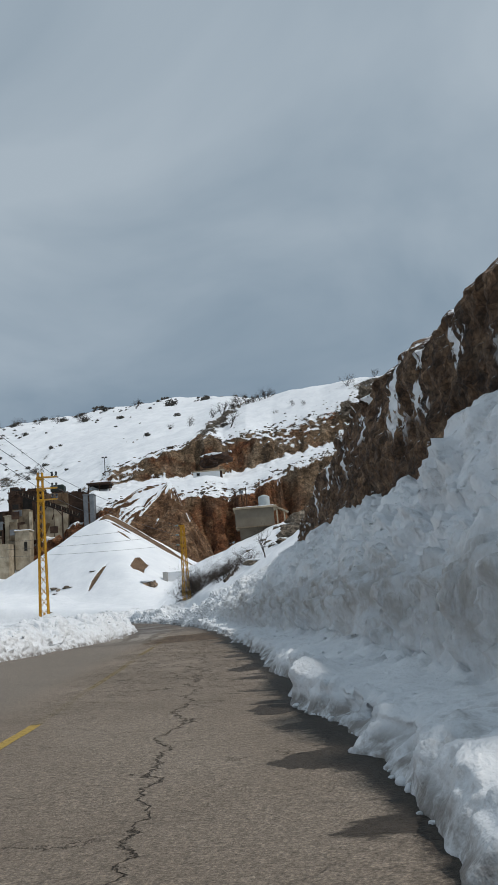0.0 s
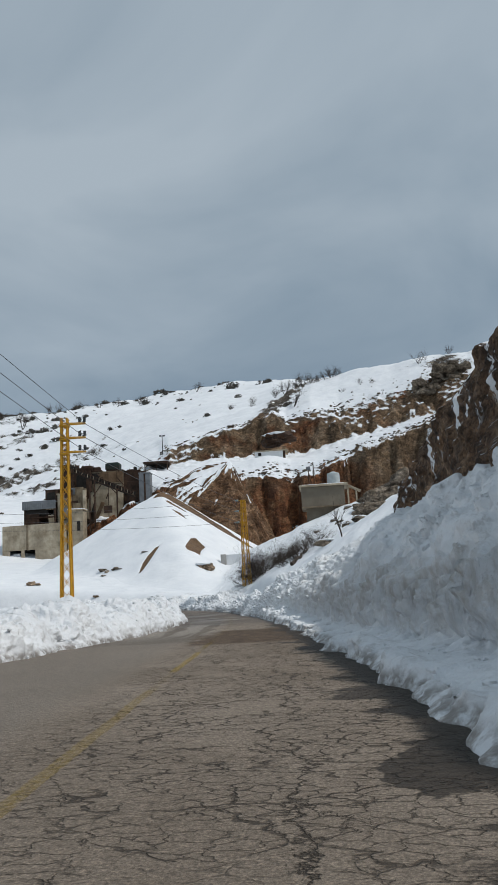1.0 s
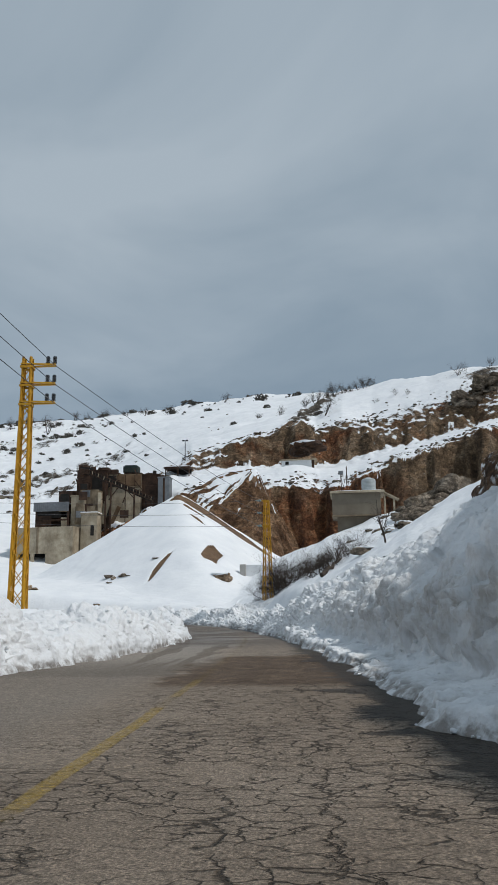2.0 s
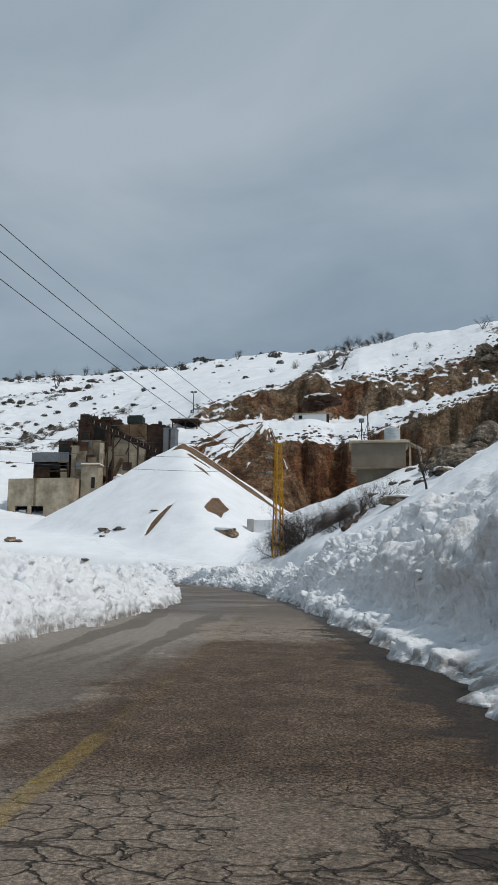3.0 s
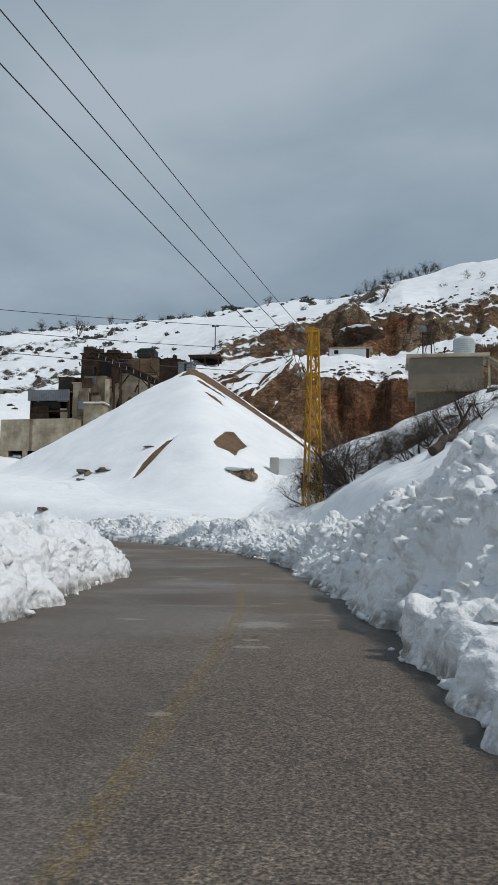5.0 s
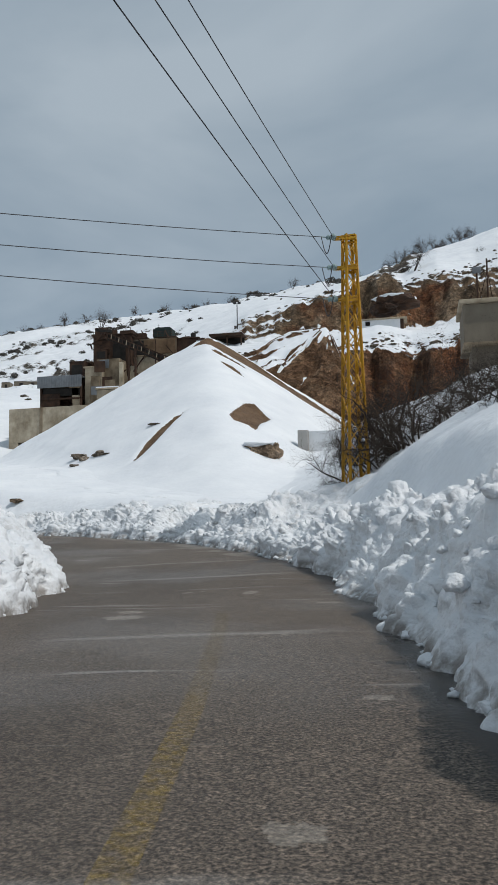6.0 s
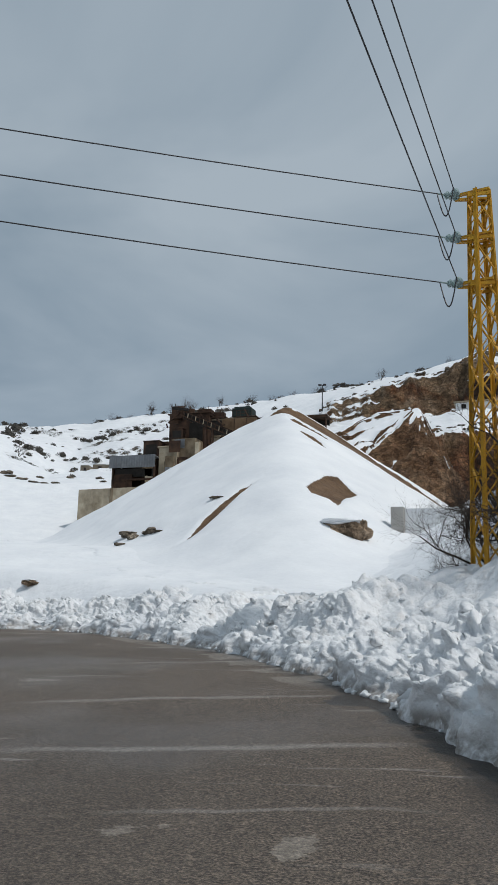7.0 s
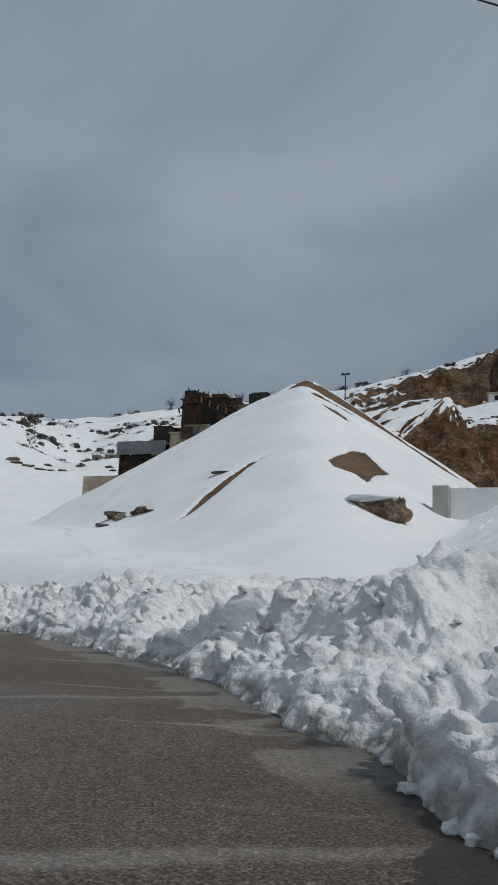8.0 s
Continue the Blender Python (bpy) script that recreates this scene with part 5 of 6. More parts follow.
for i in range(18):
    bm = bmesh.new()
    box(bm, -0.3 + i * 0.42, -0.12 + i * 0.42, -0.36, -0.3, 22.5, 24.4, 0)
    part("rib", bm, BLUEGREY, shed)

block("concrete_hopper", (-57.4, 187, 0), [
    ("tower", (0, 2.9, 0, 4, 15, 25.6), CONCRETE), ("tower", (1.6, 5.5, 1, 5, 15, 27.1), DARKCON, "darker stained tower"),
    ("buttress", (5.5, 6.2, 0.6, 1.4, 15, 26.4), CONCRETE), ("opening", (1.0, 2.2, -0.03, 0.0, 20.6, 23.6), DARK, "dark doorway"),
    ("opening", (4.0, 5.0, 0.97, 1.0, 20.6, 22.6), DARK, "dark doorway"), ("lintel", (-0.2, 3.1, -0.15, 4, 25.6, 25.85), CONCRETE),
], "stepped concrete hopper towers with dark doorways", "industrial tower")
room = block("plant_room", (-54.4, 184.6, 0), [
    ("wall", (0, 3.4, 0, 3, 13, 21.6), CONCRETE), ("roof_slab", (-0.2, 3.6, -0.2, 3.2, 21.6, 21.85), CONCRETE),
    ("door", (2.1, 2.8, -0.04, 0, 17.2, 19.3), DARK, "dark door opening"), ("snow_cap", (-0.1, 3.5, -0.1, 3.1, 21.85, 22.05), SNOW, "snow on its roof"),
], "small pale concrete plant room with a dark doorway", "plant room")
block("crusher_hall", (-52.2, 192, 0), [
    ("wall", (0, 8.4, 0, 7, 16, 30.9), DARKCON), ("panel", (1.6, 8.2, -0.1, 0, 18, 27.9), CONCRETE, "pale concrete panel"),
    ("stained_band", (3.0, 8.3, -0.14, 0, 28.3, 30.7), BROWNCON, "rust-stained upper wall"), ("void", (0.3, 2.9, -0.12, 0, 28.0, 30.6), DARK, "dark opening under the roof"),
    ("seam", (4.9, 5.05, -0.17, -0.1, 18, 30.7), RUST), ("seam", (6.9, 7.0, -0.17, -0.1, 18, 30.7), RUST), ("ledge", (1.4, 8.4, -0.35, 0, 27.9, 28.15), DARKCON),
    ("parapet", (-0.1, 3.6, -0.15, 7.1, 30.9, 31.2), RUST, "rusty parapet"), ("parapet", (5.4, 8.5, -0.15, 7.1, 30.9, 31.05), RUST, "rusty parapet"), ("duct", (0.2, 1.2, -0.9, 0, 17, 26.5), RUST, "rusty steel duct"),
], "tall stained concrete crusher hall", "industrial hall")
frame_ = block("steel_screen_house", (-57.6, 190.5, 0), [
    ("cladding", (0, 6.6, 0.4, 4.6, 26.0, 31.6), RUST), ("cladding", (-3.4, 0.0, 0.2, 4, 24.4, 27.4), RUST, "low rusty lean-to"),
    ("head_box", (0.6, 2.4, -0.4, 1.2, 30.8, 32.8), RUST), ("head_box", (4.6, 6.8, 0.5, 2.0, 31.2, 32.3), RUST), ("roof", (-0.3, 6.9, 0.2, 4.8, 31.6, 31.8), RUST),
    ("opening", (3.4, 5.6, 0.36, 0.4, 27.0, 30.2), DARK, "dark opening"),
], "dark rusty steel screen house on top of the plant", "industrial hall")
for i in range(9):
    bm = bmesh.new()
    bar(bm, (i * 0.8 + 0.1, 0.3, 31.6), (i * 0.8 + 0.1, 0.3, 32.4 + (0.3 if i % 3 else 0.0)), 0.07)
    part("rail_post", bm, RUST, frame_)


def conveyor():
    c = empty("conveyor", (0, 188.6, 0), "inclined steel conveyor with a slatted side", "conveyor")
    a, b = Vector((-54.3, 0, 30.7)), Vector((-40.4, 0, 24.4))
    for y in (-0.6, 0.6):
        for dz in (0, 0.75):
            bm = bmesh.new()
            bar(bm, a + Vector((0, y, dz)), b + Vector((0, y, dz)), 0.16)
            part("rail", bm, RUST, c)
    n = 22
    for i in range(n):
        p = a.lerp(b, (i + 0.5) / n)
        bm = bmesh.new()
        bar(bm, p + Vector((0, -0.62, 0)), p + Vector((0.1, -0.62, 0.75)), 0.22, 0.06)
        part("slat", bm, CONCRETE if i % 2 else RUST, c)
    bm = bmesh.new()
    bar(bm, a + Vector((0, 0, 0.3)), b + Vector((0, 0, 0.3)), 0.12, 1.2)
    part("belt", bm, DARK, c, "dark rubber belt")
    for k in range(5):
        bm = bmesh.new()
        x = -55.0 + 0.45 * k
        bar(bm, (x, -0.5, 30.6 - 0.2 * k), (x + (0.7 if k % 2 else -0.5), -0.5, 32.6 - 0.25 * k), 0.13)
        part("head_strut", bm, RUST, c)
    bm = bmesh.new()
    bar(bm, (-55.9, -0.6, 31.9), (-53.2, -0.6, 31.5), 0.5, 0.35)
    part("head_pulley", bm, DARK, c, "dark head pulley")
    for t in (0.28, 0.36, 0.72):
        p = a.lerp(b, t)
        bm = bmesh.new()
        bar(bm, (p.x, -0.5, 14), (p.x, -0.5, p.z), 0.28)
        part("trestle_leg", bm, RUST, c)


conveyor()


def plant_clutter():
    """Beams, pipes and broken sheets round the plant, each a thing of its own."""
    rng = random.Random(17)
    for i in range(16):
        x, z = -57 + 16 * rng.random(), 24 + 7 * rng.random()
        b = empty("steel_beam", (x, 187.9 + 1.2 * rng.random(), z), "rusty steel beam propped against the plant", "beam", "beams on the plant")
        bm = bmesh.new()
        d = Vector((rng.uniform(-2.2, 2.2), rng.uniform(-0.3, 0.3), rng.uniform(-2.5, 2.5)))
        bar(bm, -d / 2, d / 2, 0.22, 0.16)
        part("web", bm, RUST, b)
    for i in range(7):
        x, z = -62 + 17 * rng.random(), 21.5 + 5 * rng.random()
        b = empty("sheet_panel", (x, 186.2 + 2 * rng.random(), z), "loose bent metal sheet hanging on the plant", "sheet", "loose sheets on the plant", rng.uniform(-15, 15))
        bm = bmesh.new()
        box(bm, -0.9, 0.9, -0.03, 0.03, -0.6 - 0.6 * rng.random(), 0.6, 0)
        part("sheet", bm, (RUST, BLUEGREY, DARKCON)[i % 3], b)
    for x, z, s in ((-56.6, 25.9, 1.0), (-60.5, 19.0, 1.2), (-58.0, 19.0, 0.9), (-62.6, 19.0, 0.8), (-61.6, 24.35, 0.9)):
        b = empty("snow_heap", (x, 187.4 if z < 24 else 189, z), "heap of snow on a ledge of the plant", "snow")
        bm = rock_mesh(int(abs(x) * 3), 3, 0.2, 0.4)
        bmesh.ops.scale(bm, vec=(s, s * 0.8, s * 0.7), verts=bm.verts)
        for f in bm.faces:
            f.smooth = True
        part("snow", bm, SNOW, b)


plant_clutter()


def housings():
    """Machine housings of differing size along the top of the plant."""
    rng = random.Random(41)
    for x, y, z, w, h in ((-57.2, 191.4, 31.8, 1.6, 0.5), (-54.9, 191.6, 31.8, 1.1, 0.9), (-53.4, 191.9, 31.7, 1.9, 0.55), (-51.6, 192.6, 31.1, 2.4, 1.0), (-45.6, 193.2, 30.95, 0.8, 0.5), (-43.3, 193.4, 30.7, 1.5, 0.45), (-41.6, 193.0, 30.7, 0.7, 0.9)):
        b = empty("machine_housing", (x, y, z), "dark rusty machine housing on top of the plant", "machine", "machine housings on the plant", rng.uniform(-20, 20))
        part("casing", box(bmesh.new(), 0, w, 0, 1.0, -0.1, h, 0.06), RUST if w > 1 else DARK, b)
        bm = bmesh.new()
        rod(bm, (w * 0.3, 0.4, h - 0.05), (w * 0.3 + rng.uniform(-0.2, 0.2), 0.4, h + rng.uniform(0.2, 0.6)), 0.06)
        part("pipe", bm, RUST, b)
    rail = empty("roof_railing", (-47.6, 192.1, 31.0), "thin steel railing along the crusher roof", "railing")
    for i in range(6):
        bm = bmesh.new()
        bar(bm, (i * 0.62, 0, -0.1), (i * 0.62, 0, 1.0), 0.06)
        part("post", bm, RUST, rail)
    for h in (0.5, 1.0):
        bm = bmesh.new()
        bar(bm, (0, 0, h), (3.1, 0, h), 0.05)
        part("rail", bm, RUST, rail)


housings()


def leaning_slabs():
    """Broken concrete walls and chutes at the foot of the plant."""
    for x, y, z, w, h, tilt, m in ((-51.4, 189.2, 23.4, 1.3, 5.4, 16, CONCRETE), (-53.0, 189.0, 23.2, 1.0, 5.0, -7, DARKCON), (-55.6, 186.6, 22.4, 1.5, 3.6, 4, DARKCON), (-49.8, 190.4, 22.0, 0.8, 4.2, 24, BROWNCON), (-58.6, 186.5, 21.5, 1.2, 3.4, -3, CONCRETE)):
        b = empty("concrete_slab", (x, y, z - h / 2), "leaning broken concrete slab against the plant", "slab", "broken slabs of the plant")
        b.matrix_basis = pose(x, y, z - h / 2, 0, tilt, 0)
        part("slab", box(bmesh.new(), -w / 2, w / 2, -0.15, 0.15, -0.6, h, 0.05), m, b)
    for x, y, z, w, d, h in ((-60.3, 187.6, 24.4, 2.6, 3.0, 2.4), (-56.0, 188.2, 27.1, 1.8, 1.4, 1.6), (-50.9, 189.3, 21.0, 1.1, 1.2, 3.8)):
        b = empty("dark_bin", (x, y, z), "dark sheet-steel bin built into the plant", "bin", "steel bins of the plant")
        part("casing", box(bmesh.new(), 0, w, 0, d, -4.0, h, 0.05), RUST, b)
        part("mouth", box(bmesh.new(), w * 0.15, w * 0.85, -0.05, 0.0, h * 0.15, h * 0.8, 0), DARK, b, "black opening")
        part("rim", box(bmesh.new(), -0.1, w + 0.1, -0.1, d + 0.1, h, h + 0.14, 0.03), RUST, b)


leaning_slabs()
block("roof_tank", (-48.4, 194, 31.0), [("skid", (0.2, 3.0, 0.2, 2.0, -0.1, 0.55), RUST), ("body", (0, 3.2, 0, 2.4, 0.55, 1.95), GREENTANK), ("cap", (0.3, 2.9, 0.2, 2.2, 1.95, 2.2), GREENTANK)], "dark green steel tank on the crusher roof", "tank")
block("side_structure", (-44.4, 192.6, 0), [("cladding", (0, 4.2, 0, 4, 18, 30.6), RUST), ("cladding", (1.5, 4.8, -0.8, 0, 18, 28.2), RUST), ("roof", (-0.2, 4.4, -0.2, 4.2, 30.6, 30.8), RUST)], "dark rusty side structure of the plant", "industrial hall")
block("steel_silo", (-39.9, 190.6, 0), [("body", (0, 2.5, 0, 2.5, 18, 29.5), BLUEGREY), ("cap", (-0.1, 2.6, -0.1, 2.6, 29.5, 29.8), BLUEGREY), ("hatch", (0.4, 1.2, 0.2, 1.2, 29.8, 30.2), RUST), ("ladder", (1.1, 1.5, -0.08, 0, 20, 29.5), RUST)], "blue-grey sheet steel silo", "silo")
block("bench_shelter", (-43.6, 213.6, 0), [("roof", (-0.3, 6.2, -0.4, 3.2, 35.7, 36.05), RUST), ("snow_cap", (-0.2, 6.1, -0.3, 3.1, 36.05, 36.2), SNOW, "thin snow"), ("back_wall", (0, 5.9, 2.8, 3.0, 32, 35.7), DARK),
      ("post", (0, 0.25, 0, 0.25, 31.5, 35.7), RUST), ("post", (3.0, 3.25, 0, 0.25, 31.5, 35.7), RUST), ("post", (5.7, 5.95, 0, 0.25, 31.5, 35.7), RUST), ("side_panel", (0.2, 2.6, 0.1, 0.2, 32, 34.2), CONCRETE)], "flat-roofed dark shelter on the quarry bench", "shelter")
block("bench_house", (-15.4, 211.5, 0), [("wall", (0, 7.0, 0, 3.5, 32.0, 36.2), WHITEWALL), ("roof", (-0.3, 8.2, -0.4, 3.8, 36.2, 36.42), CONCRETE), ("opening", (0.9, 1.7, -0.04, 0, 35.2, 35.95), DARK, "dark opening"), ("opening", (6.9, 7.6, 0.1, 1.0, 33.4, 36.15), RUST)], "low pale house on the quarry bench", "house")


def lamp_post():
    p = empty("lamp_post", (-41.0, 225, 36.5), "thin lamp post with a twin head on the hill", "lamp post")
    bm = bmesh.new()
    rod(bm, (0, 0, -1), (0, 0, 8.4), 0.13, 0.09)
    part("pole", bm, CABLE, p)
    for s in (-1, 1):
        bm = bmesh.new()
        box(bm, s * 0.15, s * 0.75, -0.2, 0.2, 8.2, 8.55, 0.04)
        part("lamp_head", bm, CABLE, p)


lamp_post()


# ---- rocks ----
def boulder(at, size, seed, label, material=STONE, snow=True, turn=0.0):
    b = empty("boulder", at, label, "boulder", turn=turn)
    bm = rock_mesh(seed, 4, 0.42)
    bmesh.ops.scale(bm, vec=size, verts=bm.verts)
    part("stone", bm, material, b)
    if snow:
        bm = rock_mesh(seed + 1, 3, 0.25, 0.20)
        bmesh.ops.scale(bm, vec=(size[0] * 0.8, size[1] * 0.85, size[2] * 1.3), verts=bm.verts)
        bmesh.ops.translate(bm, vec=(0, 0, size[2] * 0.55), verts=bm.verts)
        for f in bm.faces:
            f.smooth = True
        part("snow_cap", bm, SNOW, b, "smooth cap of snow")
    return b


def zat(x, y):
    return float(ground_height(np.array([x]), np.array([y]))[0])


def heap_at(x, y):
    return float(pile_surface(np.array([x]), np.array([y]))[0])


def wedge_boulder():
    """A boulder that thins to a lip at one end, standing out of the heap under a drift of snow."""
    b = empty("boulder", (-14.75, 115.0, 4.95), "large tan boulder under a cap of snow at the heap's foot", "boulder")
    bm = rock_mesh(3, 4, 0.30, 0.9)
    for v in bm.verts:
        f = 0.22 + 0.78 * min(1, max(0, (v.co.x + 1.0) / 1.7))
        v.co = (v.co.x * 1.08, v.co.y * 0.95, 0.62 - (0.62 - v.co.z * 0.80) * f)
    part("stone", bm, STONE, b)
    bm = rock_mesh(4, 4, 0.22, 0.22)
    for v in bm.verts:
        v.co = (v.co.x * 1.00 - 0.22, v.co.y * 1.0 + 0.1, 0.66 + v.co.z * 0.75)
    for f in bm.faces:
        f.smooth = True
    part("snow_cap", bm, SNOW, b, "smooth cap of snow")
    bm = rock_mesh(6, 3, 0.4, 1.3)
    bmesh.ops.scale(bm, vec=(0.16, 0.2, 0.24), verts=bm.verts)
    bmesh.ops.translate(bm, vec=(0.84, 0, 0.50), verts=bm.verts)
    part("horn", bm, STONE, b)


wedge_boulder()
for i, (x, y, sx, sy, sz, turn) in enumerate(((-29.7, 122.6, 0.55, 0.5, 0.30, 20), (-27.6, 121.0, 0.95, 0.45, 0.26, -38), (-28.8, 121.3, 0.32, 0.3, 0.30, 10), (-28.9, 119.7, 0.30, 0.35, 0.14, 60), (-23.8, 121.9, 0.42, 0.2, 0.12, -10))):
    boulder((x, y, heap_at(x, y) + 0.02), (sx, sy, sz), 11 + i, "dark brown stone poking through the snow of the heap", GREYSTONE, snow=False, turn=turn)
for i, (x, y, sx, sz) in enumerate(((0.5, 81.0, 0.85, 0.55), (3.6, 92, 0.6, 0.4), (2.2, 102, 0.8, 0.5), (5.2, 108, 0.8, 0.7), (4.9, 113, 0.9, 0.8), (6.8, 104, 1.7, 1.6), (8.0, 109, 2.3, 2.3), (5.8, 118.0, 0.9, 0.8), (3.6, 118, 0.6, 0.5), (7.2, 106, 0.9, 1.0), (10.2, 111, 2.8, 2.9), (6.3, 115.5, 0.8, 0.7), (1.6, 112, 0.5, 0.35), (-0.4, 106, 0.5, 0.3), (4.2, 88.2, 1.3, 0.9), (5.0, 91.0, 1.6, 1.3), (3.5, 85.8, 0.8, 0.5), (5.6, 94.0, 1.5, 1.1), (2.6, 90.5, 0.6, 0.4))):
    boulder((x, y, zat(x, y) - 0.05), (sx, sx * 0.8, sz), 31 + i, "grey-brown rock half buried in the snowy slope", GREYSTONE, snow=i % 2 == 0 and sz < 0.75, turn=i * 47)
for i, (x, y, sx) in enumerate(((-36.0, 112.7, 0.7), (-26.3, 106.7, 0.3))):
    boulder((x, y, zat(x, y) + 0.05), (sx, sx, sx * 0.6), 61 + i, "small dark stone lying in the snowfield", STONE, snow=i == 1)
boulder((-10.2, 215.0, 39.6), (3.6, 3, 2.4), 71, "dark red overhanging rock above the bench house", RUST, snow=True)


# rocks along the foot of the far slope, and ruined walls beyond the plant
for i, (x, y, sx, sz) in enumerate(((-101, 213, 1.9, 0.9), (-97.5, 212, 1.5, 0.7), (-94, 210.5, 1.8, 0.6), (-91, 209.5, 1.2, 0.5), (-88, 208.5, 1.5, 0.5), (-104, 216, 2.4, 1.6), (-100, 222, 1.3, 0.9), (-95, 226, 1.2, 0.8), (-84, 218, 1.3, 0.7), (-81, 214, 1.0, 0.6))):
    boulder((x, y, zat(x, y) + 0.05), (sx * 0.62, sx * 0.45, sz * 0.55), 140 + i, "dark rock ledge at the foot of the snowy slope", GREYSTONE if i % 2 else HILLROCK, snow=i % 3 == 0, turn=i * 31)
for x, y, w, h in ((-103.5, 250, 3.4, 1.5), (-108, 252, 2.2, 1.9), (-99.0, 248, 2.6, 1.0)):
    z = zat(x, y)
    block("ruined_hut", (x, y, z), [("wall", (0, w, 0, 0.3, -1.5, h), GREYCON), ("wall", (0, 0.3, 0.3, 3, -1.5, h * 0.8), GREYCON), ("wall", (w - 0.3, w, 0.3, 3, -1.5, h), GREYCON), ("opening", (w * 0.4, w * 0.65, -0.04, 0, -0.5, h * 0.7), DARK, "dark doorway"), ("snow_cap", (0, w, -0.05, 0.35, h, h + 0.2), SNOW, "snow along the wall top")], "small roofless grey concrete hut in the snow", "hut", 12)


def scatter_rocks():
    """Loose rock over the far hillside."""
    rng = np.random.default_rng(5)
    verts, faces = [], []
    protos = []
    for k in range(5):
        bm = rock_mesh(200 + k, 1, 0.4, 0.6)
        bm.verts.ensure_lookup_table()
        protos.append((np.array([v.co[:] for v in bm.verts]), [[v.index for v in f.verts] for f in bm.faces]))
        bm.free()
    n = 2600
    az = np.r_[rng.uniform(-40, 14, n)]
    r = np.r_[rng.uniform(0, 1, n) ** 0.75 * 470 + 196]
    x, y = HUB[0] + r * np.sin(np.radians(az)), HUB[1] + r * np.cos(np.radians(az))
    st = stony_ground(r, az, x, y)
    keep = rng.uniform(0, 1, n) < 0.05 * (az < -8) + 0.7 * st
    # rubble along the lips of the two faces
    n2 = 700
    az2 = rng.uniform(-12, 13, n2)
    r2 = np.where(rng.uniform(0, 1, n2) < 0.5, 158, 190) + np.abs(rng.normal(0, 3.5, n2)) * np.where(az2 > 2, 1.6, 1.0)
    x, y, r = np.r_[x[keep], HUB[0] + r2 * np.sin(np.radians(az2))], np.r_[y[keep], HUB[1] + r2 * np.cos(np.radians(az2))], np.r_[r[keep], r2]
    z = ground_height(x, y)
    for i in range(len(x)):
        P, F = protos[i % 5]
        s = rng.uniform(0.10, 0.32) * (1 + r[i] / 500) * (1.6 if rng.uniform() < 0.08 else 1)
        a = rng.uniform(0, 6.3)
        c, q = math.cos(a) * s, math.sin(a) * s
        base = len(verts)
        verts.extend(zip(P[:, 0] * c * 1.4 - P[:, 1] * q + x[i], P[:, 0] * q * 1.4 + P[:, 1] * c + y[i], P[:, 2] * s * 0.9 + z[i] + 0.1 * s))
        faces.extend([[base + j for j in f] for f in F])
    tagged(soup("loose_rock", verts, faces, HILLROCK), "loose grey-brown rock scattered on the snowy hill", "rock", kind="stuff")


scatter_rocks()


def scatter_scrub():
    """Dry scrub over the far hillside and along the skyline: rounded clumps with a ragged fringe."""
    rng = np.random.default_rng(8)
    protos = []
    for k in range(7):
        bm = bmesh.new()
        for _ in range(3):
            m = Matrix.Translation((rng.uniform(-0.45, 0.45), rng.uniform(-0.4, 0.4), rng.uniform(0.2, 0.45))) @ Matrix.Diagonal((rng.uniform(0.4, 0.7), rng.uniform(0.4, 0.7), rng.uniform(0.35, 0.6), 1))
            bmesh.ops.create_icosphere(bm, subdivisions=2, radius=1, matrix=m)
        P = np.array([v.co[:] for v in bm.verts])
        P = P * (1 + 0.30 * rng.uniform(-1, 1, len(P)))[:, None]
        bm.verts.ensure_lookup_table()
        F = [[v.index for v in f.verts] for f in bm.faces if rng.uniform() < 0.50]
        bm.free()
        for _ in range(120):
            d = rng.normal(0, 1, 3)
            d[2] = abs(d[2])
            c = d / np.linalg.norm(d) * rng.uniform(0.60, 1.15) * np.array([1, 1, 0.9])
            F.append([len(P), len(P) + 1, len(P) + 2])
            P = np.vstack([P, c - rng.normal(0, 0.09, 3), c + rng.normal(0, 0.09, 3), c + rng.normal(0, 0.09, 3)])
        protos.append((P, F))
    n = 8000
    az, r = rng.uniform(-42, 4, n), 200 + 800 * rng.uniform(0, 1, n) ** 0.9
    x, y = HUB[0] + r * np.sin(np.radians(az)), HUB[1] + r * np.cos(np.radians(az))
    dens = fbm(x / 30, y / 30, x * 0, 3, 141)
    keep = 0.030 + 0.60 * np.maximum(0, dens - 0.16)
    keep = keep * np.where((az > -14) & (r < 430), 0.10, 1.0) * np.where((az > -14) & (r < 600), 0.5, 1.0)
    keep = keep + np.where(r > 900, 0.85, 0.0) + np.where((az > -13) & (r > 640), 0.16, 0.0)
    use = np.nonzero(rng.uniform(0, 1, n) < keep)[0]
    z = ground_height(x[use], y[use])
    verts, faces = [], []
    for i, j in enumerate(use):
        P, F = protos[i % 7]
        s = (0.35 + 1.15 * rng.uniform() ** 2) * (0.75 + r[j] / 420) * (1.7 if rng.uniform() < 0.10 else 1)
        a = rng.uniform(0, 6.283)
        c, q = math.cos(a) * s, math.sin(a) * s
        tall = s * rng.uniform(0.7, 1.15)
        base = len(verts)
        verts.extend(zip(P[:, 0] * c - P[:, 1] * q + x[j], P[:, 0] * q + P[:, 1] * c + y[j], P[:, 2] * tall + z[i]))
        faces.extend([[base + v for v in f] for f in F])
    tagged(soup("hillside_scrub", verts, faces, BUSH), "low dry dark scrub dotted over the snowy hill", "scrub", kind="stuff")


scatter_scrub()


